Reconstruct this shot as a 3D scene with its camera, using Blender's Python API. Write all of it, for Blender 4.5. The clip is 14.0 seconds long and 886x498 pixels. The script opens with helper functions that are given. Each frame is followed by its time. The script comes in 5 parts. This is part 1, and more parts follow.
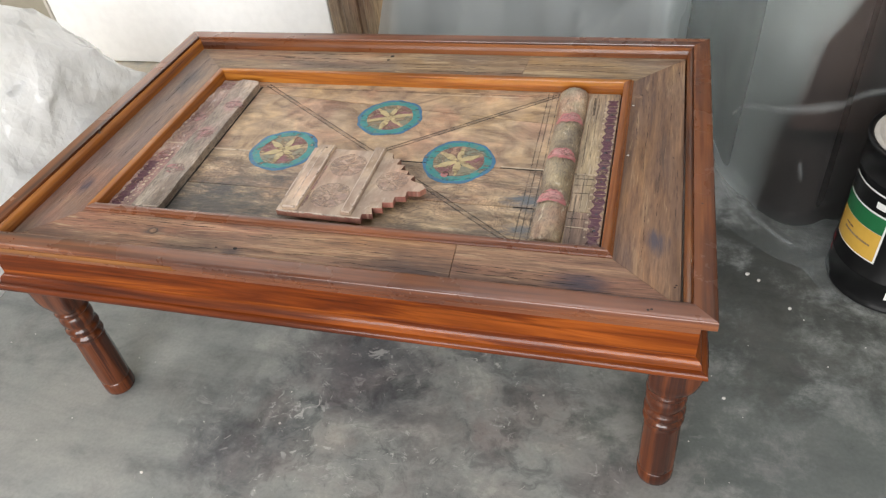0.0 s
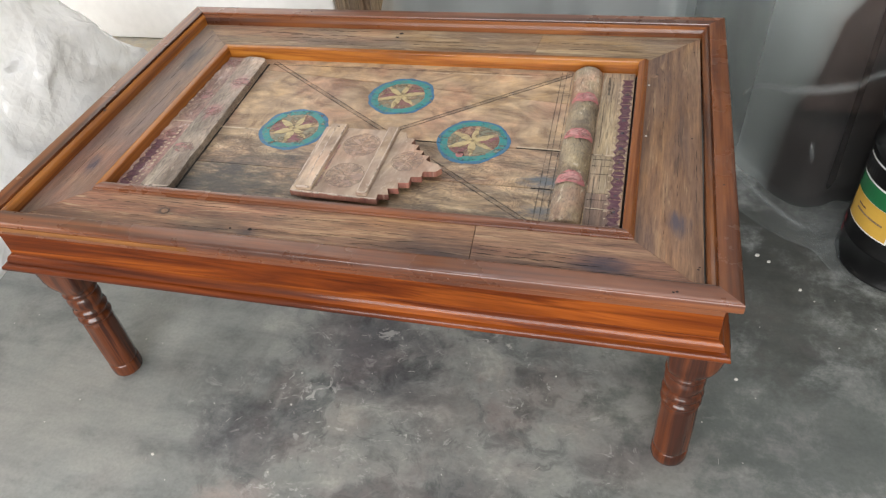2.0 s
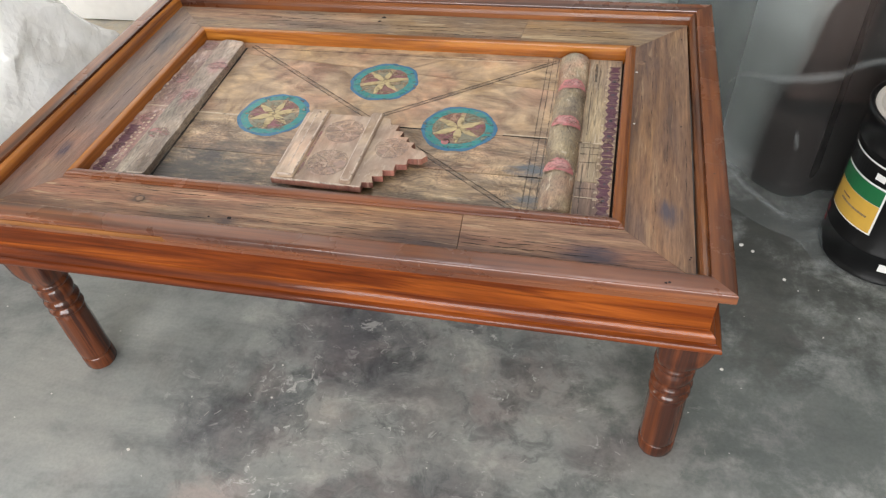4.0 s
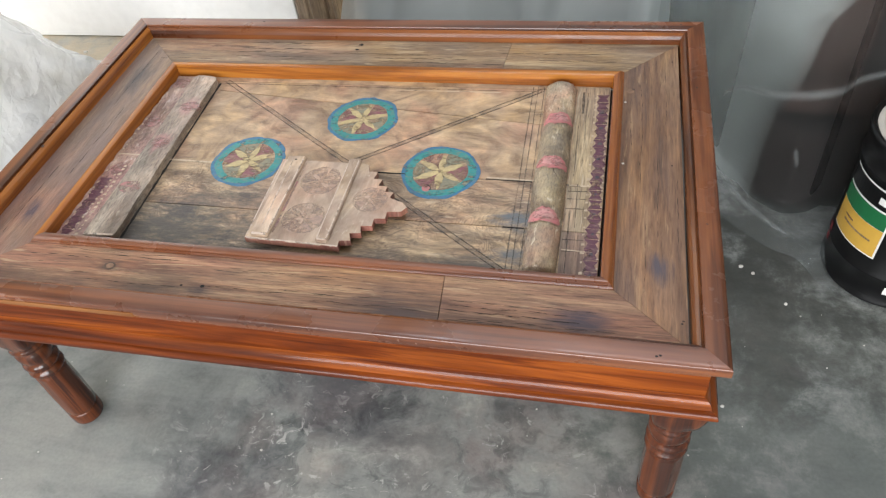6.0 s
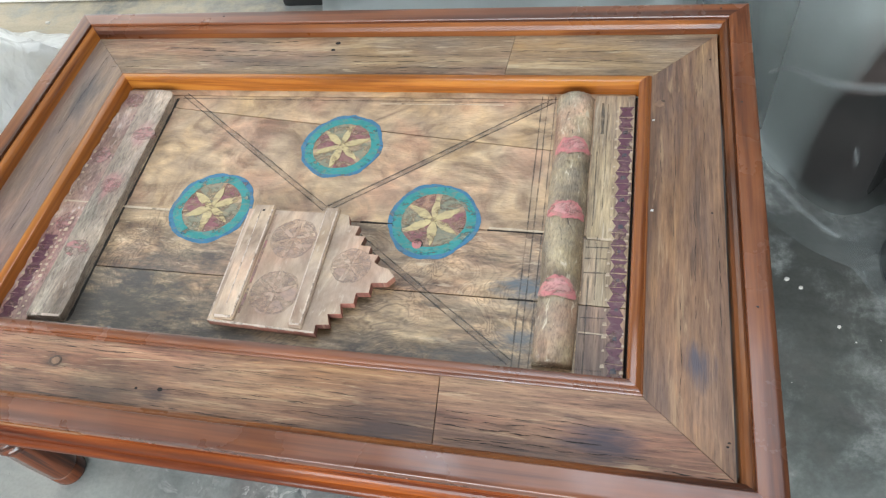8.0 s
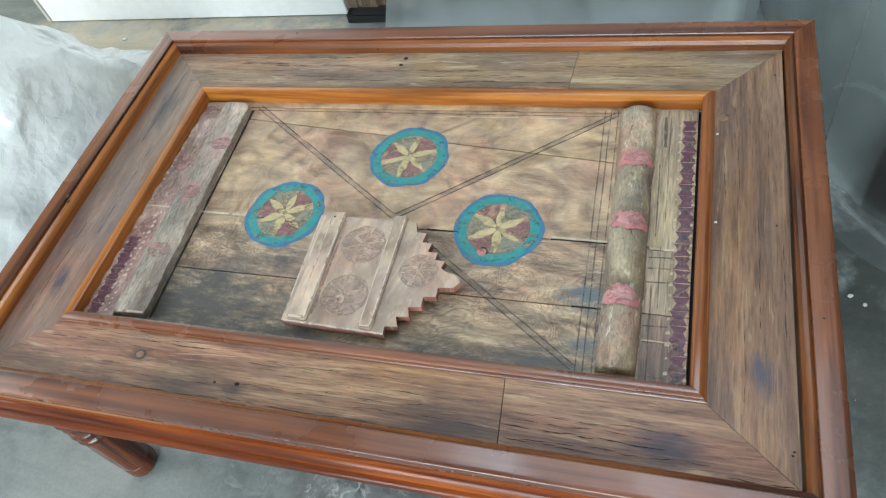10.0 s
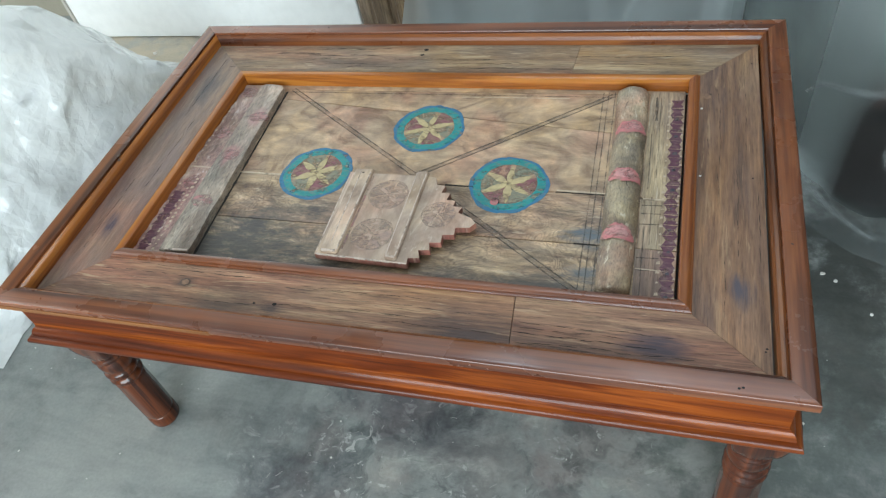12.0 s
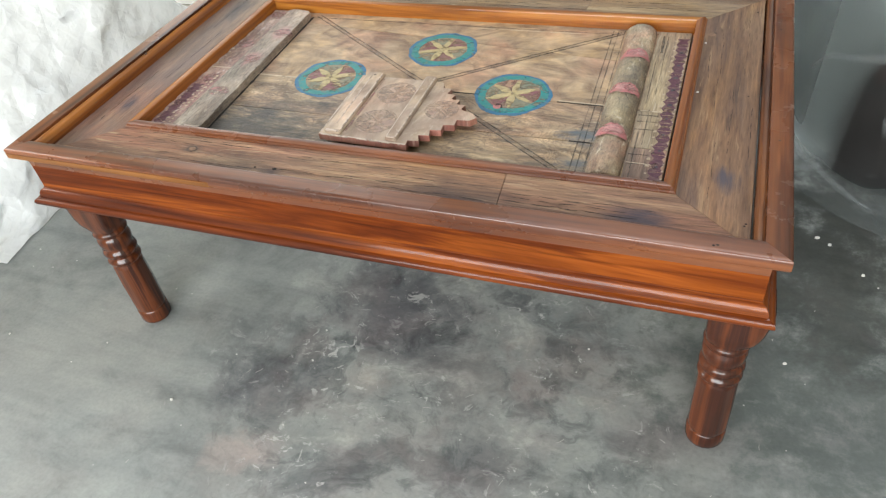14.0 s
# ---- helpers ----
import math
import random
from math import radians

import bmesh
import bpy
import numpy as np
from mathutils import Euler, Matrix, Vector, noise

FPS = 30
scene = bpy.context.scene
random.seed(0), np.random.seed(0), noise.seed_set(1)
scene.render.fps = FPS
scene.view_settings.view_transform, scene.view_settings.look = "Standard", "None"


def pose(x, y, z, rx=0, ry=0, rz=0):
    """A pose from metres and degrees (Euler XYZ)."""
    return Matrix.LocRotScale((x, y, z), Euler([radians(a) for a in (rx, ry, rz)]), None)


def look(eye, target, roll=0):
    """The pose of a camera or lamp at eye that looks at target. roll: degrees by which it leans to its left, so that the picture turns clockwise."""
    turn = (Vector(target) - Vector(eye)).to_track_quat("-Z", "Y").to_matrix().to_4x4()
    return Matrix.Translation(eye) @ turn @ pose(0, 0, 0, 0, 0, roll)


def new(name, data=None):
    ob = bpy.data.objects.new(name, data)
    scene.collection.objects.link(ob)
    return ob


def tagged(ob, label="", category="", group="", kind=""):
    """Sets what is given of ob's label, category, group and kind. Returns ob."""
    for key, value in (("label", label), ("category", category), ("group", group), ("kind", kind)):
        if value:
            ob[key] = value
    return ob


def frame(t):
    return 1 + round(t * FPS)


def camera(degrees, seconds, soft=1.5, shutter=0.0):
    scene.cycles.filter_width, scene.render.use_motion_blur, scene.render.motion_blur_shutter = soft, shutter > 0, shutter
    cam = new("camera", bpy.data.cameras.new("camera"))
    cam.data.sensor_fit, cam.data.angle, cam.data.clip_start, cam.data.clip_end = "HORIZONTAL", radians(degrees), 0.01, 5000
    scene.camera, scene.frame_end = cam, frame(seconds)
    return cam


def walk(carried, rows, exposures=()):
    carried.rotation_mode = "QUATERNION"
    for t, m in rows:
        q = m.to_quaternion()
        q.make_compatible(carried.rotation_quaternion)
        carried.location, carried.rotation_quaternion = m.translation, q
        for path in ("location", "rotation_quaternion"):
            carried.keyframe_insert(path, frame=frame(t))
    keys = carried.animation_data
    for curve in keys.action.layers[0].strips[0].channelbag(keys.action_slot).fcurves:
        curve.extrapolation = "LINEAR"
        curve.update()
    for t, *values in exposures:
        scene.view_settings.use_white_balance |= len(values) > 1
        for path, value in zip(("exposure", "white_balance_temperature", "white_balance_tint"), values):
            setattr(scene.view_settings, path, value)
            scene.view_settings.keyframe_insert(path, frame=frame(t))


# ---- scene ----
cam = camera(63.5, 14.0, soft=1.25)
PATH = [
    (0, (0.529, -1.164, 1.279), (0.02, 0.25, -0.04), -8.0),
    (0.5, (0.519, -1.171, 1.284), (0.011, 0.234, -0.046), -7.3),
    (1, (0.508, -1.167, 1.281), (0.023, 0.237, -0.059), -7.1),
    (1.5, (0.478, -1.173, 1.283), (0.004, 0.241, -0.05), -6.3),
    (2, (0.476, -1.165, 1.278), (0.002, 0.218, -0.087), -7.3),
    (2.5, (0.472, -1.168, 1.272), (0.018, 0.23, -0.084), -6.0),
    (3, (0.463, -1.17, 1.265), (0.045, 0.241, -0.089), -5.1),
    (3.2, (0.46, -1.166, 1.259), (0.054, 0.222, -0.123), -5.2),
    (5.3, (0.447, -1.128, 1.281), (0.003, 0.232, -0.117), -7.3),
    (5.5, (0.447, -1.12, 1.29), (-0.005, 0.23, -0.114), -7.7),
    (6, (0.468, -0.998, 1.324), (0.052, 0.317, -0.125), -8.6),
    (6.5, (0.48, -0.793, 1.336), (-0.008, 0.432, -0.168), -9.6),
    (7, (0.495, -0.693, 1.336), (0.042, 0.452, -0.24), -12.4),
    (7.5, (0.473, -0.668, 1.341), (-0.041, 0.421, -0.256), -16.7),
    (8, (0.449, -0.659, 1.339), (-0.007, 0.427, -0.277), -15.2),
    (8.5, (0.425, -0.655, 1.358), (-0.111, 0.369, -0.274), -19.9),
    (8.7, (0.426, -0.659, 1.361), (-0.12, 0.403, -0.244), -18.7),
    (10.8, (0.433, -0.742, 1.375), (-0.159, 0.366, -0.182), -18.3),
    (11, (0.44, -0.759, 1.378), (-0.145, 0.36, -0.173), -17.8),
    (11.5, (0.45, -0.825, 1.375), (-0.089, 0.367, -0.137), -15.1),
    (12, (0.44, -0.945, 1.36), (-0.126, 0.291, -0.107), -13.9),
    (12.5, (0.453, -1.062, 1.338), (-0.065, 0.289, -0.042), -12.2),
    (13, (0.479, -1.155, 1.297), (-0.019, 0.276, -0.009), -9.9),
    (13.5, (0.522, -1.167, 1.207), (-0.027, 0.249, -0.096), -6.9),
    (14, (0.52, -1.168, 1.167), (-0.105, 0.172, -0.179), -8.3),
]
EXPOSURES = [(0, 0.2, 6750, 12), (3.2, 0.2, 6750, 12), (5.5, 0.4, 6600, 11), (6.5, 0.33, 6450, 10), (7.5, 0.53, 6250, 7), (8.5, 0.53, 6050, 4), (11.0, 0.16, 5720, -3), (12.0, 0.12, 5830, -1), (13.0, 0.11, 6180, 4), (13.5, 0.2, 6550, 9), (14.0, 0.35, 6480, 6)]
walk(cam, [(t, look(eye, target, roll)) for t, eye, target, roll in PATH], EXPOSURES)

# ---- light ----
world = bpy.data.worlds.new("sky")
scene.world = world
world.use_nodes = True
wn = world.node_tree
sky = wn.nodes.new("ShaderNodeTexSky")
sky.sky_type, sky.sun_disc = "NISHITA", False
sky.sun_elevation, sky.sun_rotation = radians(50), radians(215)
wn.links.new(sky.outputs[0], wn.nodes["Background"].inputs["Color"])
wn.nodes["Background"].inputs["Strength"].default_value = 0.12


def area(name, eye, target, w, h, watts, colour):
    lamp = bpy.data.lights.new(name, "AREA")
    lamp.shape, lamp.size, lamp.size_y, lamp.energy, lamp.color = "RECTANGLE", w, h, watts, colour
    ob = new(name, lamp)
    ob.matrix_world = look(eye, target)
    return ob


# daylight standing in the two openings of the workshop
area("daylight_west", (-3.42, -0.75, 1.45), (0, -0.6, 0.9), 2.5, 2.2, 136, (1.0, 0.99, 0.97))
area("daylight_south", (0.2, -3.62, 1.4), (0.2, 0, 0.7), 3.2, 2.2, 165, (0.98, 0.99, 1.0))
# unseen overhead lamp, added for sheen and light on the table
area("skylight", (0.4, 0.7, 3.04), (0.4, 0.7, 0), 1.7, 0.9, 24, (0.90, 0.93, 1.0))


# ---- materials ----
def material(name):
    m = bpy.data.materials.new(name)
    m.use_nodes = True
    return m, m.node_tree, m.node_tree.nodes["Principled BSDF"]


def node(nt, kind, **values):
    n = nt.nodes.new("ShaderNode" + kind)
    for key, value in values.items():
        n.inputs[key].default_value = value
    return n


def ramp(nt, source, stops):
    r = nt.nodes.new("ShaderNodeValToRGB")
    el = r.color_ramp.elements
    while len(el) < len(stops):
        el.new(0.5)
    for e, (p, c) in zip(el, stops):
        e.position, e.color = p, (c if len(c) == 4 else (*c, 1))
    nt.links.new(source, r.inputs[0])
    return r.outputs[0]


def mix(nt, factor, a, b, blend="MIX"):
    m = nt.nodes.new("ShaderNodeMix")
    m.data_type, m.blend_type = "RGBA", blend
    for socket, value in ((m.inputs[0], factor), (m.inputs[6], a), (m.inputs[7], b)):
        if hasattr(value, "node"):
            nt.links.new(value, socket)
        elif isinstance(value, (int, float)):
            socket.default_value = value
        else:
            socket.default_value = value if len(value) == 4 else (*value, 1)
    return m.outputs[2]


def maths(nt, op, a, b=0.0, clamp=False):
    m = nt.nodes.new("ShaderNodeMath")
    m.operation, m.use_clamp = op, clamp
    for socket, value in zip(m.inputs, (a, b)):
        if hasattr(value, "node"):
            nt.links.new(value, socket)
        else:
            socket.default_value = value
    return m.outputs[0]


def coords(nt, scale=(1, 1, 1), shift=(0, 0, 0), vary=0.0):
    """Object coordinates, stretched; vary moves the pattern from piece to piece."""
    tc = nt.nodes.new("ShaderNodeTexCoord")
    mp = nt.nodes.new("ShaderNodeMapping")
    mp.inputs["Scale"].default_value, mp.inputs["Location"].default_value = scale, shift
    source = tc.outputs["Object"]
    if vary:
        info = nt.nodes.new("ShaderNodeObjectInfo")
        add = nt.nodes.new("ShaderNodeVectorMath")
        add.operation = "MULTIPLY_ADD"
        comb = nt.nodes.new("ShaderNodeCombineXYZ")
        for i in range(3):
            nt.links.new(info.outputs["Random"], comb.inputs[i])
        nt.links.new(comb.outputs[0], add.inputs[0])
        add.inputs[1].default_value = (vary, vary * 0.7, vary * 0.4)
        nt.links.new(source, add.inputs[2])
        source = add.outputs[0]
    nt.links.new(source, mp.inputs["Vector"])
    return mp.outputs[0]


def noisy(nt, vector, scale, detail=6, rough=0.55, warp=0.0):
    n = node(nt, "TexNoise", Scale=scale, Detail=detail, Roughness=rough, Distortion=warp)
    nt.links.new(vector, n.inputs["Vector"])
    return n.outputs[0]


def bump(nt, bsdf, height, strength, distance):
    b = node(nt, "Bump", Strength=strength, Distance=distance)
    nt.links.new(height, b.inputs["Height"])
    nt.links.new(b.outputs[0], bsdf.inputs["Normal"])


def varnished(name, axis, dark, mid, light, rough=0.45, coat=0.8, sheen=0.06, spec=0.1, knotty=True, thick=1.5):
    """Glossy stained softwood: broad bands of earlywood and latewood under a clear varnish."""
    m, nt, bsdf = material(name)
    i = "xyz".index(axis)

    def along(across, length, vary=0.0):
        q = [across] * 3
        q[i] = length
        return coords(nt, q, vary=vary)

    band = noisy(nt, along(15.0, 0.7, 4.3), 1.0, 6, 0.60, 0.5)
    base = ramp(nt, band, [(0.35, dark), (0.43, mid), (0.53, light), (0.57, mid), (0.60, [0.5 * (p + q) for p, q in zip(dark, mid)]), (0.63, mid), (0.74, light)])
    streak = noisy(nt, along(70.0, 1.6, 5.0), 1.0, 5, 0.6, 0.4)
    base = mix(nt, 0.6, base, ramp(nt, streak, [(0.33, (0.28, 0.20, 0.18)), (0.44, (0.9, 0.88, 0.86)), (0.62, (1.15, 1.15, 1.1))]), "MULTIPLY")
    grain = noisy(nt, along(220.0, 6.0, 2.0), 1.0, 3)
    base = mix(nt, 0.25, base, ramp(nt, grain, [(0.35, (0.5, 0.42, 0.4)), (0.6, (1, 1, 1))]), "MULTIPLY")
    patch = noisy(nt, along(7.0, 3.0, 3.1), 1.0, 4)
    base = mix(nt, 0.7, base, ramp(nt, patch, [(0.35, (0.72, 0.66, 0.62)), (0.6, (1.12, 1.1, 1.05))]), "MULTIPLY")
    if knotty:
        knots = node(nt, "TexVoronoi", Scale=2.6)
        nt.links.new(coords(nt, (1, 1, 1), vary=5.0), knots.inputs["Vector"])
        base = mix(nt, ramp(nt, knots.outputs["Distance"], [(0.0, (0.9, 0.9, 0.9)), (0.035, (0, 0, 0))]), base, (0.03, 0.012, 0.008))
    nt.links.new(base, bsdf.inputs["Base Color"])
    bsdf.inputs["Specular IOR Level"].default_value = spec
    bsdf.inputs["Roughness"].default_value = rough
    smear = noisy(nt, coords(nt, (9, 9, 9)), 1.0, 5)
    nt.links.new(ramp(nt, smear, [(0.3, (sheen * 0.6,) * 3), (0.7, (sheen * 1.6,) * 3)]), bsdf.inputs["Coat Roughness"])
    bsdf.inputs["Coat Weight"].default_value, bsdf.inputs["Coat IOR"].default_value = coat, thick
    bump(nt, bsdf, grain, 0.08, 0.001)
    return m


def weathered(name, axis, tones, grey=(0.25, 0.20, 0.19), greyness=0.3, rough=0.5, bumpy=0.5, swirl=0.6, cracked=0.6, figure=0.0, fibre=0.65, tinted=0.85, rubbed=0.75, streak=1.0, short=1.0, coated=0.1, marks=()):
    """Old weathered softwood: long streaks, fibres, grey bloom, pale rubbed lines and dark cracks; figure adds flame-like growth rings; marks are stains (x, y, radius, colour)."""
    m, nt, bsdf = material(name)
    i = "xyz".index(axis)

    def along(across, length, vary=0.0):
        q = [across] * 3
        q[i] = min(across, length * short)
        return coords(nt, q, vary=vary)

    band = noisy(nt, along(38.0 * streak, 2.6 * streak, 4.0), 1.0, 9, 0.68, swirl)
    base = ramp(nt, band, [(0.30, tones[0]), (0.43, tones[1]), (0.55, tones[2]), (0.72, tones[3])])
    wide = noisy(nt, along(11.0, 1.7, 5.0), 1.0, 5, 0.55, swirl)
    base = mix(nt, 0.9, base, ramp(nt, wide, [(0.34, (0.52, 0.44, 0.40)), (0.48, (1.04, 1.02, 0.98)), (0.64, (1.48, 1.41, 1.27))]), "MULTIPLY")
    hue = noisy(nt, along(7.0, 1.4, 7.0), 1.0, 4)
    base = mix(nt, tinted, base, ramp(nt, hue, [(0.36, (1.10, 0.80, 0.80)), (0.5, (1, 1, 1)), (0.64, (1.07, 1.0, 0.78))]), "MULTIPLY")
    if figure:
        # growth rings cut lengthwise: the contour lines of a slow noise
        slow = noisy(nt, along(7.5, 1.9, 3.0), 1.0, 3, 0.5, swirl)
        ring = maths(nt, "PINGPONG", maths(nt, "MULTIPLY", slow, 30.0), 1.0)
        fade = noisy(nt, along(8.0, 3.0, 1.0), 1.0, 4)
        base = mix(nt, ramp(nt, fade, [(0.40, (0, 0, 0)), (0.58, (figure,) * 3)]), base,
                   mix(nt, 1.0, base, ramp(nt, ring, [(0.0, (0.50, 0.46, 0.43)), (0.35, (0.90, 0.88, 0.86)), (0.9, (1.22, 1.20, 1.16))]), "MULTIPLY"))
    bloom = noisy(nt, along(9.0, 2.4, 3.0), 1.0, 7, 0.66, 0.4)
    base = mix(nt, ramp(nt, bloom, [(0.42, (0, 0, 0)), (0.66, (greyness,) * 3)]), base, grey)
    grain = noisy(nt, along(300.0, 22.0, 2.0), 1.0, 6, 0.70)
    base = mix(nt, fibre, base, ramp(nt, grain, [(0.36, (0.22, 0.18, 0.16)), (0.47, (0.88, 0.87, 0.86)), (0.55, (1.0, 1.0, 1.0)), (0.66, (1.55, 1.48, 1.36))]), "MULTIPLY")
    crack = noisy(nt, along(130.0, 7.0, 6.0), 1.0, 6, 0.62, 0.8)
    base = mix(nt, ramp(nt, crack, [(0.30, (cracked,) * 3), (0.385, (0, 0, 0))]), base, (0.022, 0.015, 0.012))
    pale = noisy(nt, along(110.0, 8.0, 8.0), 1.0, 6, 0.62, 0.8)
    base = mix(nt, ramp(nt, pale, [(0.595, (0, 0, 0)), (0.68, (rubbed,) * 3)]), base, tones[3])
    for x, y, r, colour in marks:
        tc = nt.nodes.new("ShaderNodeTexCoord")
        d = nt.nodes.new("ShaderNodeVectorMath")
        d.operation = "DISTANCE"
        warp = noisy(nt, along(70.0, 9.0), 1.0, 7, 0.7)
        mp = nt.nodes.new("ShaderNodeMapping")
        squash = [1.0, 1.0, 0.0]
        squash[i] = 0.5
        mp.inputs["Scale"].default_value = squash
        nt.links.new(tc.outputs["Object"], mp.inputs["Vector"])
        nt.links.new(mp.outputs[0], d.inputs[0])
        d.inputs[1].default_value = (x * squash[0], y * squash[1], 0)
        reach = maths(nt, "ADD", d.outputs["Value"], maths(nt, "MULTIPLY", maths(nt, "SUBTRACT", warp, 0.5), r * 2.4))
        base = mix(nt, ramp(nt, maths(nt, "DIVIDE", reach, r), [(0.15, (0.85,) * 3), (1.0, (0, 0, 0))]), base, colour)
    nt.links.new(base, bsdf.inputs["Base Color"])
    nt.links.new(ramp(nt, bloom, [(0.3, (rough - 0.1,) * 3), (0.7, (rough + 0.14,) * 3)]), bsdf.inputs["Roughness"])
    bsdf.inputs["Coat Weight"].default_value, bsdf.inputs["Coat Roughness"].default_value = coated, 0.22
    height = maths(nt, "ADD", maths(nt, "MULTIPLY", grain, 0.5), maths(nt, "ADD", crack, band))
    bump(nt, bsdf, height, bumpy, 0.003)
    return m


def paint(name, colour, under=(0.3, 0.2, 0.12), kept=0.6, rough=0.45, cover=0.92):
    """Thin old paint, rubbed through to the wood."""
    m, nt, bsdf = material(name)
    v = coords(nt, (70, 130, 90), vary=3.0)
    rub = noisy(nt, v, 1.0, 6, 0.65, 0.4)
    blot = noisy(nt, coords(nt, (60, 60, 60)), 1.0, 6, 0.65)
    tone = mix(nt, blot, [c * 0.6 for c in colour], [min(1, c * 1.35) for c in colour])
    base = mix(nt, ramp(nt, rub, [(kept - 0.08, (1, 1, 1)), (kept + 0.12, (0.15, 0.15, 0.15))]), under, tone)
    nt.links.new(base, bsdf.inputs["Base Color"])
    bsdf.inputs["Roughness"].default_value = rough
    gone = noisy(nt, coords(nt, (34, 48, 40), (3, 5, 1), vary=2.0), 1.0, 7, 0.68, 0.5)
    nt.links.new(ramp(nt, gone, [(kept - 0.04, (cover,) * 3), (kept + 0.10, (cover * 0.2,) * 3)]), bsdf.inputs["Alpha"])
    bump(nt, bsdf, rub, 0.4, 0.002)
    return m


def concrete():
    """Trowelled grey concrete floor: smooth dusty skin, a worn patch with dark blots and pale scrapes, and shade
    painted in on the right.
    """
    m, nt, bsdf = material("concrete")
    big = noisy(nt, coords(nt, (1.6, 1.6, 1.6)), 1.0, 5, 0.55, 0.3)
    base = ramp(nt, big, [(0.30, (0.190, 0.203, 0.196)), (0.5, (0.245, 0.258, 0.247)), (0.7, (0.31, 0.315, 0.298))])
    mid = noisy(nt, coords(nt, (5, 7, 6), (3, 1, 0)), 1.0, 10, 0.68, 0.7)
    base = mix(nt, 0.7, base, ramp(nt, mid, [(0.34, (0.55, 0.55, 0.57)), (0.47, (0.95, 0.95, 0.95)), (0.60, (1.25, 1.24, 1.22))]), "MULTIPLY")
    rust = noisy(nt, coords(nt, (2.3, 2.3, 2.3), (7, 4, 0)), 1.0, 5, 0.6)
    base = mix(nt, ramp(nt, rust, [(0.52, (0, 0, 0)), (0.75, (0.4,) * 3)]), base, (0.22, 0.185, 0.17))
    tc = nt.nodes.new("ShaderNodeTexCoord")
    rag = node(nt, "TexNoise", Scale=9.0, Detail=9.0, Roughness=0.72, Distortion=0.15)
    nt.links.new(tc.outputs["Object"], rag.inputs["Vector"])

    def near(x, y, r, ragged):
        d = nt.nodes.new("ShaderNodeVectorMath")
        d.operation = "DISTANCE"
        nt.links.new(tc.outputs["Object"], d.inputs[0])
        d.inputs[1].default_value = (x, y, 0)
        reach = maths(nt, "ADD", d.outputs["Value"], maths(nt, "MULTIPLY", maths(nt, "SUBTRACT", rag.outputs[0], 0.5), r * ragged))
        return maths(nt, "DIVIDE", reach, r)

    # stains, and the shade on the right, mixed into the base colour
    for x, y, r, k, colour in STAINS_AND_SHADE:
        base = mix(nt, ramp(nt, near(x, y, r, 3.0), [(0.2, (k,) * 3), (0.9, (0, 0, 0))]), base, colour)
    # diagonal trowel smears
    v = coords(nt, (2.2, 15, 5), (5, 3, 0))
    v.node.inputs["Rotation"].default_value = (0, 0, 0.62)
    smear = noisy(nt, v, 1.0, 6, 0.6, 0.5)
    base = mix(nt, 0.55, base, ramp(nt, smear, [(0.34, (0.74, 0.75, 0.77)), (0.5, (1, 1, 1)), (0.64, (1.14, 1.13, 1.12))]), "MULTIPLY")
    # the worn patch: peeled, smeared blots with ragged pale edges
    worn = ramp(nt, near(0.10, -0.40, 0.60, 1.0), [(0.45, (1, 1, 1)), (1.0, (0, 0, 0))])
    right = ramp(nt, near(0.85, 0.05, 0.35, 1.2), [(0.4, (0.35, 0.35, 0.35)), (1.0, (0, 0, 0))])
    core = worn
    worn = maths(nt, "MAXIMUM", maths(nt, "MAXIMUM", worn, right), 0.10)

    def warped(scale, shift, reach, size, detail):
        """Noise whose field is dragged about by a larger one, like smeared paste."""
        drag = node(nt, "TexNoise", Scale=scale * 0.45, Detail=3.0, Roughness=0.55)
        v = coords(nt, (1, 1.15, 1), shift)
        nt.links.new(v, drag.inputs["Vector"])
        move = nt.nodes.new("ShaderNodeVectorMath")
        move.operation = "MULTIPLY_ADD"
        nt.links.new(drag.outputs["Color"], move.inputs[0])
        move.inputs[1].default_value = (reach,) * 3
        nt.links.new(v, move.inputs[2])
        return noisy(nt, move.outputs[0], size, detail, 0.70, 0.3)

    blot = warped(11.0, (2, 6, 0), 0.34, 5.0, 10)
    base = mix(nt, maths(nt, "MULTIPLY", worn, 0.95), base, mix(nt, 1.0, base, ramp(nt, blot, [(0.35, (0.36, 0.37, 0.39)), (0.44, (0.68, 0.69, 0.70)), (0.49, (1, 1, 1)), (0.57, (1.10, 1.08, 1.06)), (0.64, (1.45, 1.40, 1.36))]), "MULTIPLY"))
    pink = noisy(nt, coords(nt, (6, 6, 6), (4, 9, 0)), 1.0, 5, 0.6, 0.6)
    base = mix(nt, maths(nt, "MULTIPLY", worn, ramp(nt, pink, [(0.50, (0, 0, 0)), (0.66, (0.32,) * 3)])), base, (0.255, 0.205, 0.20))
    where = ramp(nt, noisy(nt, coords(nt, (4.5, 4.5, 4.5), (9, 2, 0)), 1.0, 4, 0.6), [(0.44, (0, 0, 0)), (0.56, (1, 1, 1))])
    where = maths(nt, "MULTIPLY", core, where)
    # ragged pale scraps of plaster and torn dark smears
    for shift, reach, size, lo, hi, k, tone in (((5, 1, 0), 0.30, 15.0, 0.595, 0.635, 0.85, (0.45, 0.44, 0.42)), ((1, 7, 0), 0.34, 9.0, 0.57, 0.67, 0.7, (0.10, 0.102, 0.106)), ((8, 3, 0), 0.26, 26.0, 0.615, 0.65, 0.85, (0.52, 0.505, 0.48))):
        scrap = warped(13.0, shift, reach, size, 5)
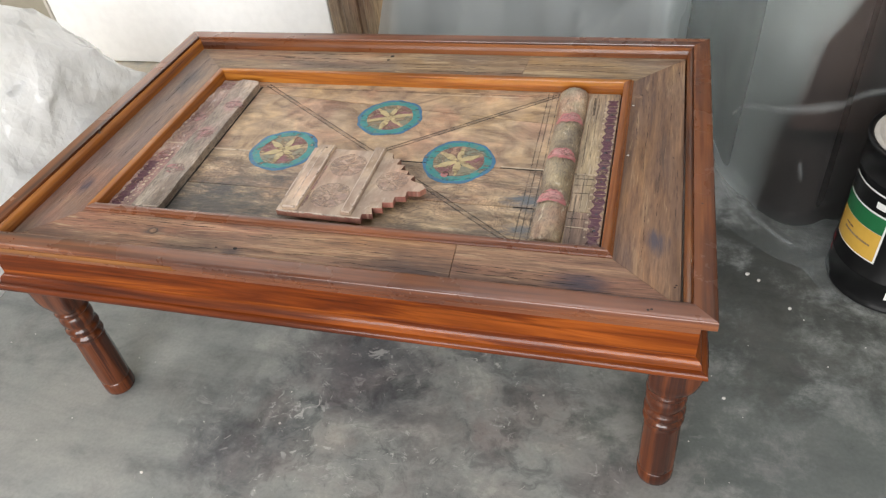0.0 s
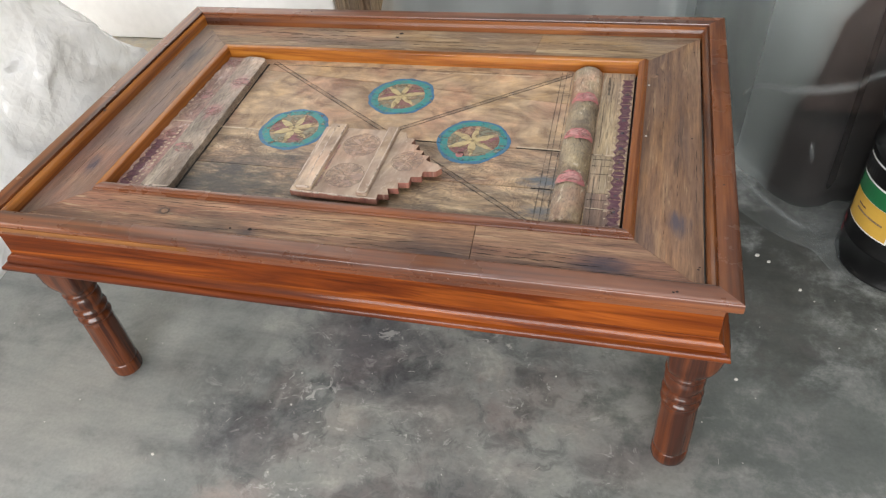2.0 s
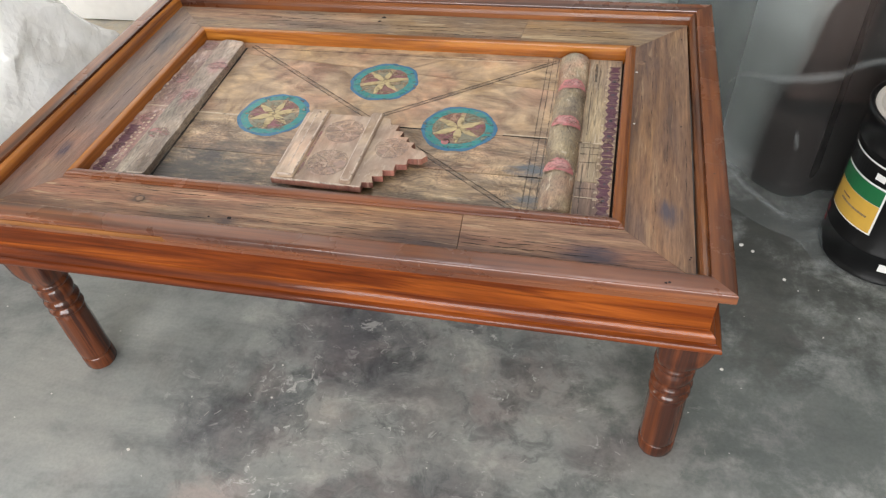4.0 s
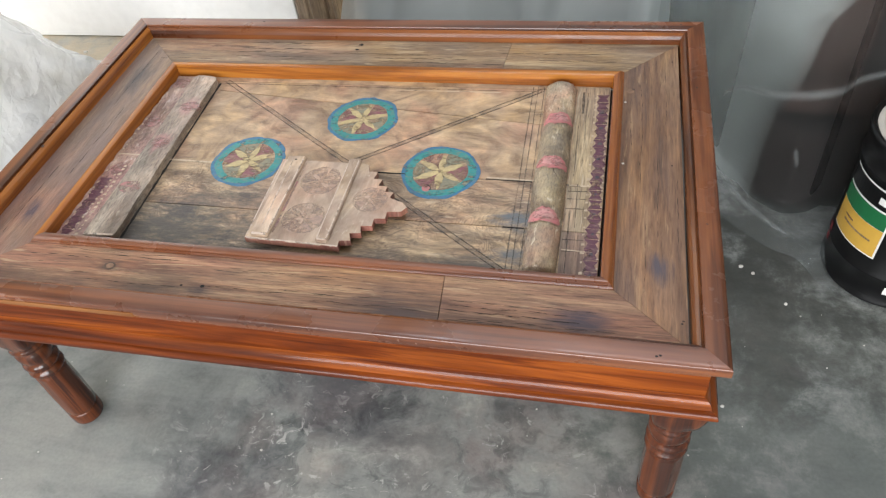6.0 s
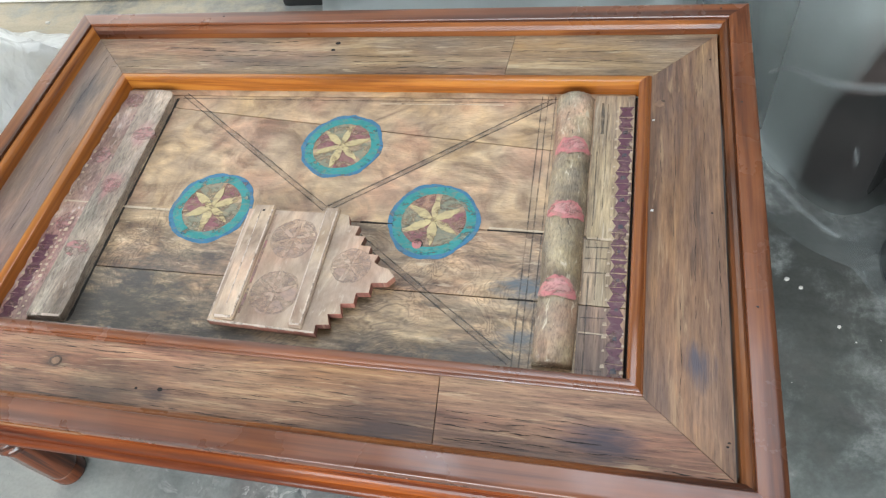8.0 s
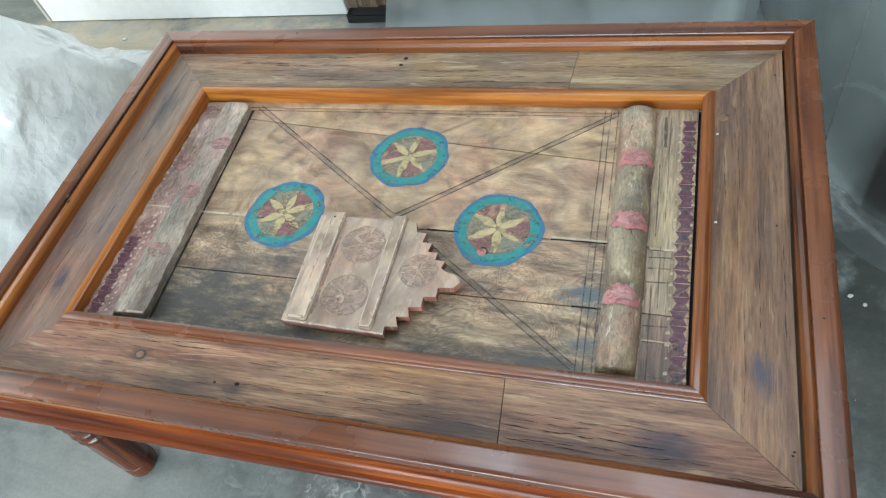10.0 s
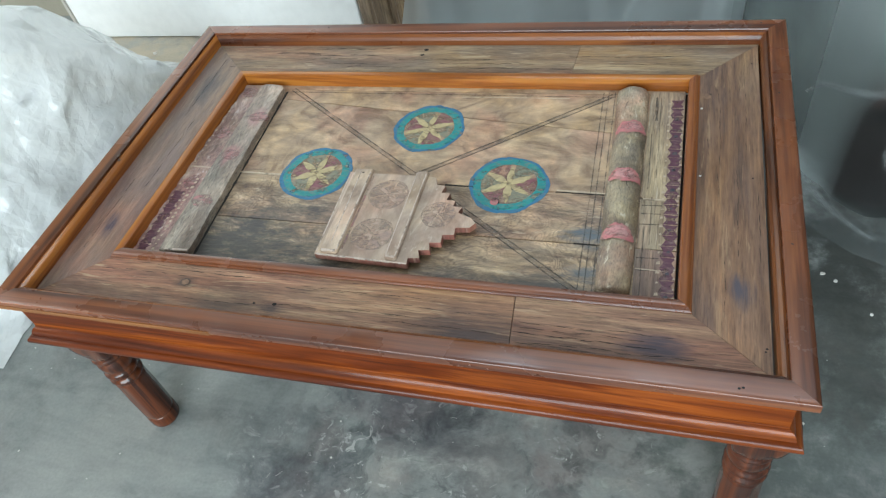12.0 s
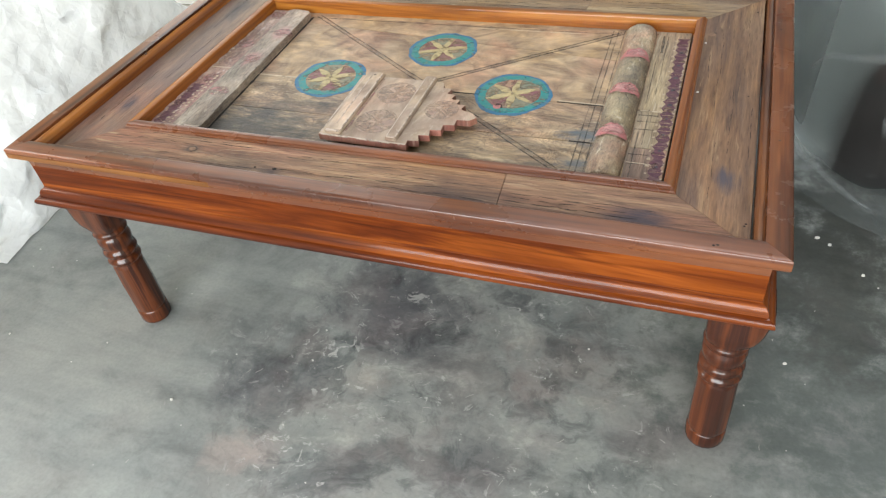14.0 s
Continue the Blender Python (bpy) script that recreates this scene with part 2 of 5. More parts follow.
        base = mix(nt, maths(nt, "MULTIPLY", ramp(nt, scrap, [(lo, (0, 0, 0)), (hi, (k,) * 3)]), where), base, tone)
    grit = noisy(nt, coords(nt, (130, 130, 130)), 1.0, 3)
    base = mix(nt, 0.22, base, ramp(nt, grit, [(0.3, (0.55, 0.55, 0.55)), (0.6, (1.08, 1.08, 1.08))]), "MULTIPLY")
    nt.links.new(base, bsdf.inputs["Base Color"])
    nt.links.new(ramp(nt, mid, [(0.3, (0.42,) * 3), (0.6, (0.7,) * 3)]), bsdf.inputs["Roughness"])
    bump(nt, bsdf, maths(nt, "ADD", mid, maths(nt, "MULTIPLY", grit, 0.06)), 0.25, 0.004)
    return m


def plain(name, colour, rough=0.6, spread=0.15, scale=3.0, bumpy=0.05, metal=0.0):
    m, nt, bsdf = material(name)
    n = noisy(nt, coords(nt, (scale,) * 3), 1.0, 6)
    f = noisy(nt, coords(nt, (scale * 22,) * 3), 1.0, 3)
    base = ramp(nt, n, [(0.3, [c * (1 - spread) for c in colour]), (0.7, [min(1, c * (1 + spread)) for c in colour])])
    base = mix(nt, 0.2, base, ramp(nt, f, [(0.3, (0.75,) * 3), (0.6, (1, 1, 1))]), "MULTIPLY")
    nt.links.new(base, bsdf.inputs["Base Color"])
    bsdf.inputs["Roughness"].default_value, bsdf.inputs["Metallic"].default_value = rough, metal
    bump(nt, bsdf, f, bumpy, 0.003)
    return m


def film(name, clear, tint, rough=0.28, crumple=0.0, blur=0.0, haze=0.12):
    """Milky polythene sheet: part see-through, part milky, with a wet-looking gloss."""
    m, nt, bsdf = material(name)
    bsdf.inputs["Base Color"].default_value = (*tint, 1)
    bsdf.inputs["Roughness"].default_value = rough
    bsdf.inputs["Specular IOR Level"].default_value = 0.7
    out = nt.nodes["Material Output"]
    trans = nt.nodes.new("ShaderNodeBsdfTranslucent")
    trans.inputs["Color"].default_value = (*tint, 1)
    body = nt.nodes.new("ShaderNodeMixShader")
    body.inputs[0].default_value = 0.3
    nt.links.new(bsdf.outputs[0], body.inputs[1])
    nt.links.new(trans.outputs[0], body.inputs[2])
    see = nt.nodes.new("ShaderNodeBsdfTransparent")
    if blur:
        soft = nt.nodes.new("ShaderNodeBsdfRefraction")
        soft.inputs["IOR"].default_value, soft.inputs["Roughness"].default_value = 1.12, 0.5
        soft.inputs["Color"].default_value = (0.95, 0.97, 0.97, 1)
        veil = nt.nodes.new("ShaderNodeMixShader")
        veil.inputs[0].default_value = blur
        nt.links.new(see.outputs[0], veil.inputs[1])
        nt.links.new(soft.outputs[0], veil.inputs[2])
        see = veil
    both = nt.nodes.new("ShaderNodeMixShader")
    cloud = noisy(nt, coords(nt, (2.5, 2.5, 2.5)), 1.0, 2)
    nt.links.new(ramp(nt, cloud, [(0.3, (max(0, clear - haze),) * 3), (0.7, (min(1, clear + haze),) * 3)]), both.inputs[0])
    nt.links.new(body.outputs[0], both.inputs[1])
    nt.links.new(see.outputs[0], both.inputs[2])
    nt.links.new(both.outputs[0], out.inputs["Surface"])
    wrinkle = noisy(nt, coords(nt, (7, 7, 7)), 1.0, 2, 0.4, 1.5)
    if crumple:
        total = None
        for scale, weight, turn in ((4.5, 1.0, 0.5), (10.0, 0.45, 1.3), (23.0, 0.16, 2.2), (50.0, 0.04, 0.9)):
            crease = node(nt, "TexVoronoi", Scale=scale)
            crease.distance = "MANHATTAN"
            v = coords(nt)
            v.node.inputs["Rotation"].default_value = (turn, turn * 0.7, turn * 1.6)
            nt.links.new(v, crease.inputs["Vector"])
            term = maths(nt, "MULTIPLY", crease.outputs["Distance"], weight)
            total = term if total is None else maths(nt, "ADD", total, term)
        bump(nt, bsdf, total, crumple, 0.045)
        bump(nt, trans, total, crumple, 0.045)
    else:
        bump(nt, bsdf, wrinkle, 0.25, 0.03)
    return m


STAINS_AND_SHADE = [
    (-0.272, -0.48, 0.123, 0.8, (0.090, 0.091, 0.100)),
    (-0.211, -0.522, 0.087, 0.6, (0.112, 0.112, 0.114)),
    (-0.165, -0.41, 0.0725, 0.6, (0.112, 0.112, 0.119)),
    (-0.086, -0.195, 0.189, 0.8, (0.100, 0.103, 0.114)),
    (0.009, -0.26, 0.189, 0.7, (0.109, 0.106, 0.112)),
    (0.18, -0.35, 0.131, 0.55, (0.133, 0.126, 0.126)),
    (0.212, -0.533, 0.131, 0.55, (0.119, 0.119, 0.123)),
    (-0.236, -0.645, 0.0725, 0.55, (0.370, 0.300, 0.270)),
    (-0.17, -0.615, 0.0508, 0.5, (0.360, 0.300, 0.280)),
    (0.34, -0.28, 0.16, 0.5, (0.240, 0.200, 0.185)),
    (-0.208, -0.356, 0.0798, 0.6, (0.310, 0.285, 0.265)),
    (-0.06, -0.42, 0.087, 0.45, (0.350, 0.320, 0.290)),
    (0.95, 0.35, 0.28, 0.6, (0.10, 0.10, 0.085)),
    (-1.6, 1.02, 0.5, 0.9, (0.46, 0.39, 0.28)),
    (-1.0, 1.02, 0.5, 0.9, (0.46, 0.39, 0.28)),
    # paler, broad patch of floor left of the table
    (-0.75, -0.50, 0.40, 0.65, (0.31, 0.31, 0.29)),
    # shade right of the table and under the sheet, darkened into the floor
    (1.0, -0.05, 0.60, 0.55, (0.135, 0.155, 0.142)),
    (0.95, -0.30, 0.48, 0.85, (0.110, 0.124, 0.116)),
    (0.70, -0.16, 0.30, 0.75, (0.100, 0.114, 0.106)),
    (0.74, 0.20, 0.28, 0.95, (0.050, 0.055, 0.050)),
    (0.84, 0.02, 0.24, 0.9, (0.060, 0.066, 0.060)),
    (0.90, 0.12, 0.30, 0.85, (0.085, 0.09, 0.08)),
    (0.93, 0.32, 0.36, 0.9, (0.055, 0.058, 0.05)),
]
OLD = [(0.055, 0.025, 0.015), (0.180, 0.090, 0.051), (0.285, 0.162, 0.095), (0.50, 0.35, 0.21)]
RED = ((0.046, 0.009, 0.003), (0.128, 0.027, 0.005), (0.250, 0.064, 0.010))
HONEY = ((0.15, 0.042, 0.007), (0.33, 0.110, 0.017), (0.44, 0.175, 0.028))
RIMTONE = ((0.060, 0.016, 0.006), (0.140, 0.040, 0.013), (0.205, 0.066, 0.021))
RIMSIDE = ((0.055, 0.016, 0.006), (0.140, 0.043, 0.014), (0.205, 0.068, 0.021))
# moulding varnish with the light in its colour: darker right side, brighter left
SHADED_AMBER = ((0.08, 0.021, 0.006), (0.165, 0.048, 0.012), (0.25, 0.084, 0.020))
LIT_AMBER = ((0.11, 0.030, 0.007), (0.27, 0.088, 0.016), (0.40, 0.150, 0.028))
M = {
    "red_x": varnished("red_varnish_x", "x", *RED, coat=0.25, spec=0.04),
    "red_y": varnished("red_varnish_y", "y", *RED, coat=0.25, spec=0.04),
    "foot_x": varnished("foot_varnish_x", "x", *RED, coat=0.45, sheen=0.10, knotty=False),
    "foot_y": varnished("foot_varnish_y", "y", *RED, coat=0.6, sheen=0.08, knotty=False),
    "rim_x": varnished("rim_varnish_x", "x", *RIMTONE, sheen=0.30, coat=1.0, thick=1.7),
    "rim_y": varnished("rim_varnish_y", "y", *RIMSIDE, sheen=0.22, coat=0.9),
    "red_z": varnished("red_varnish_z", "z", (0.010, 0.0025, 0.001), (0.045, 0.010, 0.003), (0.115, 0.029, 0.007), coat=1.0, sheen=0.13, knotty=False),
    # copies of one varnish: lit for back and left mouldings, shaded for right
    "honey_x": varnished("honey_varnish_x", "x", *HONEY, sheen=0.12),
    "amber_y": varnished("amber_varnish_shaded", "y", *SHADED_AMBER, sheen=0.12),
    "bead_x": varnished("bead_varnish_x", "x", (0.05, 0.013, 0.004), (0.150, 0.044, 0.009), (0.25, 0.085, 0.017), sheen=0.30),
    "bead_y": varnished("bead_varnish_right_shaded", "y", (0.035, 0.011, 0.004), (0.10, 0.033, 0.010), (0.165, 0.058, 0.016), sheen=0.14),
    "bead_l": varnished("bead_varnish_left_lit", "y", *LIT_AMBER, sheen=0.14),
    "lip_lit": varnished("lip_varnish_left_lit", "y", *LIT_AMBER, sheen=0.14),
    "raw": varnished("raw_varnish", "x", (0.13, 0.05, 0.014), (0.24, 0.10, 0.03), (0.33, 0.16, 0.05), 0.35, 0.4, 0.2),
    "old_front": weathered("old_board_front", "x", OLD, greyness=0.15, cracked=0.95, fibre=0.62, streak=0.9, marks=((-0.25, -0.36, 0.05, (0.07, 0.042, 0.03)), (-0.351, -0.316, 0.013, (0.03, 0.02, 0.015)), (-0.162, -0.350, 0.016, (0.05, 0.03, 0.03)), (0.17, -0.36, 0.06, (0.06, 0.036, 0.034)))),
    "old_front_end": weathered("old_board_front_end", "x", [(0.065, 0.031, 0.019), (0.205, 0.108, 0.066), (0.31, 0.182, 0.112), (0.47, 0.32, 0.19)], greyness=0.1, cracked=0.7, marks=((0.452, -0.342, 0.030, (0.030, 0.026, 0.048)),)),
    "old_back": weathered("old_board_back", "x", [(0.06, 0.038, 0.024), (0.175, 0.114, 0.068), (0.27, 0.19, 0.118), (0.46, 0.36, 0.235)], grey=(0.19, 0.165, 0.145), greyness=0.45, cracked=0.9, fibre=0.5, rubbed=0.75, streak=0.7, short=1.5),
    "old_left": weathered("old_board_left", "y", [(0.06, 0.038, 0.028), (0.15, 0.098, 0.072), (0.22, 0.152, 0.11), (0.34, 0.25, 0.18)], greyness=0.6, grey=(0.175, 0.14, 0.14), cracked=0.2, fibre=0.3, rubbed=0.4, streak=0.6, short=1.5, marks=((-0.587, -0.20, 0.022, (0.035, 0.03, 0.055)), (-0.594, 0.246, 0.035, (0.06, 0.055, 0.055)))),
    "old_right": weathered("old_board_right", "y", [(0.045, 0.024, 0.015), (0.145, 0.078, 0.047), (0.225, 0.128, 0.076), (0.38, 0.25, 0.14)], greyness=0.4, grey=(0.14, 0.112, 0.112), cracked=0.35, fibre=0.5, rubbed=0.6, streak=0.75, marks=((0.566, -0.226, 0.020, (0.05, 0.05, 0.075)),)),
    "door_back": weathered("old_door_back", "x", [(0.17, 0.115, 0.075), (0.30, 0.212, 0.137), (0.40, 0.29, 0.19), (0.52, 0.40, 0.27)], grey=(0.34, 0.26, 0.20), greyness=0.4, rough=0.42, swirl=2.0, fibre=0.10, cracked=0.05, figure=0.12, rubbed=0.2, streak=0.34, short=6.0, tinted=0.6),
    "door_front": weathered("old_door_front", "x", [(0.09, 0.065, 0.045), (0.24, 0.175, 0.115), (0.36, 0.27, 0.18), (0.60, 0.48, 0.34)], grey=(0.20, 0.17, 0.145), greyness=0.5, rough=0.42, swirl=3.2, fibre=0.28, cracked=0.15, figure=1.0, rubbed=0.5, streak=0.36, short=3.2, tinted=0.4,
                            marks=((-0.30, -0.20, 0.12, (0.075, 0.068, 0.06)), (-0.38, -0.22, 0.09, (0.05, 0.046, 0.042)), (-0.30, -0.145, 0.03, (0.055, 0.05, 0.048)), (-0.19, -0.10, 0.03, (0.055, 0.05, 0.048)), (-0.12, -0.25, 0.07, (0.04, 0.036, 0.033)), (0.12, -0.255, 0.055, (0.045, 0.042, 0.04)), (0.26, -0.25, 0.05, (0.07, 0.07, 0.068)), (0.333, -0.12, 0.030, (0.09, 0.12, 0.15)), (0.335, -0.20, 0.022, (0.10, 0.12, 0.14)))),
    "slat": weathered("old_slat", "y", [(0.07, 0.055, 0.043), (0.22, 0.18, 0.145), (0.31, 0.265, 0.22), (0.50, 0.44, 0.37)], greyness=0.6, grey=(0.15, 0.145, 0.13), rough=0.45, bumpy=0.6, streak=0.6, short=3.0, cracked=0.3, tinted=0.3, rubbed=0.5,
                      marks=((-0.425, 0.15, 0.02, (0.40, 0.20, 0.20)), (-0.43, 0.03, 0.02, (0.40, 0.19, 0.19)))),
    "log": weathered("old_log", "y", [(0.07, 0.055, 0.04), (0.22, 0.175, 0.125), (0.34, 0.285, 0.20), (0.58, 0.50, 0.38)], greyness=0.6, grey=(0.20, 0.18, 0.155), rough=0.4, bumpy=0.8, streak=0.45, short=5.0, cracked=0.9, rubbed=0.9, fibre=0.5),
    "rose": weathered("rose_wash", "y", [(0.085, 0.058, 0.05), (0.22, 0.16, 0.135), (0.33, 0.25, 0.215), (0.55, 0.46, 0.41)], greyness=0.6, grey=(0.30, 0.155, 0.16), rough=0.5, bumpy=0.6, streak=0.8, short=5.0),
    "notched": weathered("notched_margin", "y", [(0.10, 0.075, 0.055), (0.24, 0.185, 0.13), (0.36, 0.29, 0.20), (0.55, 0.46, 0.34)], greyness=0.3, rough=0.45, cracked=0.3),
    "carved": weathered("carved_wood", "y", [(0.23, 0.168, 0.12), (0.35, 0.265, 0.198), (0.44, 0.345, 0.265), (0.62, 0.53, 0.42)], grey=(0.41, 0.32, 0.265), greyness=0.6, rough=0.42, bumpy=0.2, cracked=0.0, fibre=0.14, tinted=0.45, swirl=1.2, rubbed=0.45, streak=0.5, short=4.0),
    "cut_edge": weathered("carved_edge", "z", [(0.12, 0.05, 0.035), (0.25, 0.115, 0.085), (0.33, 0.17, 0.13), (0.42, 0.26, 0.21)], greyness=0.2, rough=0.5, bumpy=0.3, cracked=0.0, fibre=0.3),
    "knot_ring": plain("knot_ring", (0.07, 0.04, 0.025), 0.5, 0.4, 60.0),
    "knot_wood": plain("knot_wood", (0.20, 0.115, 0.07), 0.5, 0.4, 90.0),
    "groove": plain("groove_dark", (0.012, 0.010, 0.009), 0.9),
    "blue_line": paint("blue_line", (0.065, 0.07, 0.075), (0.20, 0.155, 0.11), 0.52, cover=0.55),
    "blue_wash": paint("blue_wash", (0.115, 0.115, 0.115), (0.22, 0.18, 0.135), 0.50, cover=0.26),
    "bow_blue": paint("bow_blue", (0.04, 0.045, 0.06), (0.20, 0.15, 0.12), kept=0.55),
    "teal": paint("teal_paint", (0.03, 0.25, 0.245), (0.20, 0.20, 0.15), kept=0.58),
    "blue": paint("blue_paint", (0.04, 0.16, 0.29), (0.16, 0.18, 0.17), kept=0.60),
    "sage": paint("sage_paint", (0.20, 0.205, 0.15), (0.33, 0.25, 0.165), kept=0.52),
    "maroon": paint("maroon_paint", (0.21, 0.075, 0.095), (0.28, 0.185, 0.13), kept=0.50),
    "yellow": paint("yellow_paint", (0.52, 0.42, 0.22), (0.36, 0.28, 0.17), kept=0.54),
    "pink": paint("pink_paint", (0.50, 0.175, 0.18), (0.30, 0.21, 0.17), kept=0.54),
    "pink_pale": paint("pink_pale", (0.56, 0.27, 0.26), (0.42, 0.24, 0.22), kept=0.48),
    "pink_worn": paint("pink_worn", (0.42, 0.18, 0.18), (0.25, 0.19, 0.165), kept=0.46),
    "purple": paint("purple_paint", (0.11, 0.035, 0.06), (0.22, 0.15, 0.13), kept=0.56),
    "faded": paint("faded_paint", (0.50, 0.38, 0.295), (0.42, 0.29, 0.22), kept=0.46),
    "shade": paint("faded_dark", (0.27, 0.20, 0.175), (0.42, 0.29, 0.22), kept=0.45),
    "pale": paint("pale_wood", (0.62, 0.51, 0.43), (0.45, 0.34, 0.27), kept=0.56),
    "pale_grain": paint("pale_grain", (0.40, 0.28, 0.17), (0.27, 0.17, 0.10), kept=0.5),
    "notch": paint("pale_notch", (0.55, 0.44, 0.32), (0.36, 0.26, 0.18), kept=0.6),
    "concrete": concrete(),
    "wall": plain("cream_wall", (0.30, 0.275, 0.215), 0.8, 0.12, 1.5),
    "white": plain("white_board", (0.84, 0.84, 0.83), 0.55, 0.04, 1.2),
    "ceiling": plain("white_ceiling", (0.26, 0.26, 0.26), 0.85, 0.04, 1.0),
    "post": weathered("brown_post", "z", [(0.09, 0.062, 0.04), (0.16, 0.115, 0.075), (0.21, 0.155, 0.10), (0.27, 0.20, 0.135)], greyness=0.2, rough=0.45, bumpy=0.2),
    "dark": plain("dark_furniture", (0.010, 0.005, 0.004), 0.95, 0.35, 4.0),
    "locker": plain("grey_green_paint", (0.34, 0.375, 0.36), 0.6, 0.15, 2.0),
    "umber": plain("umber_furniture", (0.036, 0.020, 0.016), 0.95, 0.35, 4.0),
    "black": plain("black_tin", (0.0035, 0.0035, 0.004), 0.28, 0.3, 6.0, 0.03),
    "lid": plain("pale_lid", (0.50, 0.47, 0.42), 0.5, 0.1, 5.0),
    "label_white": plain("label_white", (0.72, 0.72, 0.70), 0.4, 0.03),
    "label_green": plain("label_green", (0.012, 0.13, 0.045), 0.4, 0.1),
    "label_gold": plain("label_gold", (0.60, 0.36, 0.06), 0.4, 0.08),
    "label_red": plain("label_red", (0.30, 0.02, 0.03), 0.4, 0.1),
    "chip": plain("plaster_chip", (0.62, 0.60, 0.56), 0.8, 0.1),
    "fibre": plain("pale_fibre", (0.40, 0.385, 0.36), 0.8, 0.1),
    "film": film("polythene", 0.38, (0.64, 0.70, 0.71), 0.28, 0.0, 0.25),
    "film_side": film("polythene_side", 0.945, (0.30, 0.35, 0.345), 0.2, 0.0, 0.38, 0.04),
    "film_layer": film("polythene_layer", 0.86, (0.60, 0.66, 0.645), 0.4, 0.0, 0.0, 0.03),
    "film_crease": film("polythene_crease", 0.982, (0.70, 0.75, 0.75), 0.2),
    "film_fold": film("polythene_fold", 0.96, (0.52, 0.58, 0.57), 0.12, 0.4),
    "film_heap": film("polythene_heap", 0.18, (0.98, 0.99, 0.98), 0.10, 0.42, haze=0.16),
    "cloth": plain("cream_sheet", (0.66, 0.58, 0.45), 0.85, 0.1, 4.0, 0.2),
    "iron": plain("black_iron", (0.02, 0.02, 0.02), 0.35, 0.2, 5.0),
}


# ---- mesh helpers ----
def part(name, bm, mat, parent=None, label="", smooth=False):
    me = bpy.data.meshes.new(name)
    bmesh.ops.recalc_face_normals(bm, faces=bm.faces)
    bm.to_mesh(me)
    bm.free()
    for p in me.polygons:
        p.use_smooth = bool(smooth)
    if smooth == "edges":
        me.set_sharp_from_angle(angle=radians(38))
    me.materials.append(M[mat])
    ob = new(name, me)
    ob.parent = parent
    if label:
        tagged(ob, label)
    return ob


def thing(name, label, category, group="", place=(0, 0, 0)):
    ob = new(name)
    ob.location = place
    ob.empty_display_size = 0.1
    return tagged(ob, label, category, group)


def prism(bm, outline, z0, z1, inset=0.0, wobble=0.0):
    """A solid from an outline in x and y between two heights, its top edge eased by inset."""
    n = len(outline)
    cx, cy = sum(p[0] for p in outline) / n, sum(p[1] for p in outline) / n
    rings = [(0, z0), (0, z1 - inset), (inset, z1)] if inset else [(0, z0), (0, z1)]
    vs = []
    for d, z in rings:
        ring = []
        for x, y in outline:
            r = math.hypot(x - cx, y - cy) or 1
            k = 1 - d * 1.4 / r
            ring.append(bm.verts.new((cx + (x - cx) * k, cy + (y - cy) * k, z)))
        vs.append(ring)
    for a, b in zip(vs, vs[1:]):
        for i in range(n):
            bm.faces.new((a[i], a[(i + 1) % n], b[(i + 1) % n], b[i]))
    bm.faces.new(vs[0][::-1])
    bm.faces.new(vs[-1])
    return bm


def box(x0, x1, y0, y1, z0, z1, ease=0.002):
    bm = bmesh.new()
    prism(bm, [(x0, y0), (x1, y0), (x1, y1), (x0, y1)], z0, z1)
    if ease:
        bmesh.ops.bevel(bm, geom=bm.edges[:], offset=ease, segments=2, affect="EDGES")
    return bm


def mitred(profile, rect, side):
    """One side of a rectangular frame with mitred ends: profile holds (inset, height) all round, rect the outer edges x0, x1, y0, y1."""
    x0, x1, y0, y1 = rect
    bm = bmesh.new()
    ends = []
    for end in (0, 1):
        ring = []
        for d, z in profile:
            if side in "fb":
                x, y = (x1 - d if end else x0 + d), (y0 + d if side == "f" else y1 - d)
            else:
                x, y = (x0 + d if side == "l" else x1 - d), (y1 - d if end else y0 + d)
            ring.append(bm.verts.new((x, y, z)))
        ends.append(ring)
    n = len(profile)
    for i in range(n):
        bm.faces.new((ends[0][i], ends[0][(i + 1) % n], ends[1][(i + 1) % n], ends[1][i]))
    bm.faces.new(ends[0][::-1])
    bm.faces.new(ends[1])
    return bm


def lathe(profile, segments=32, centre=(0, 0)):
    """A turned solid from (radius, height) pairs."""
    bm = bmesh.new()
    rings = [[bm.verts.new((centre[0] + r * math.cos(math.tau * i / segments), centre[1] + r * math.sin(math.tau * i / segments), z)) for i in range(segments)] for r, z in profile]
    for a, b in zip(rings, rings[1:]):
        for i in range(segments):
            bm.faces.new((a[i], a[(i + 1) % segments], b[(i + 1) % segments], b[i]))
    bm.faces.new(rings[0][::-1])
    bm.faces.new(rings[-1])
    return bm


def sheet(fn, nu, nv):
    """A cloth-like surface: fn(u, v) gives a place for u and v from 0 to 1."""
    bm = bmesh.new()
    grid = [[bm.verts.new(fn(i / nu, j / nv)) for j in range(nv + 1)] for i in range(nu + 1)]
    for i in range(nu):
        for j in range(nv):
            bm.faces.new((grid[i][j], grid[i + 1][j], grid[i + 1][j + 1], grid[i][j + 1]))
    return bm


def fold(x, y, z, scale, seed=0.0):
    """Creased noise, 0 to about 1, with sharp ridges."""
    return 1 - abs(noise.noise(Vector((x * scale + seed, y * scale + seed * 0.7, z * scale))) * 2)


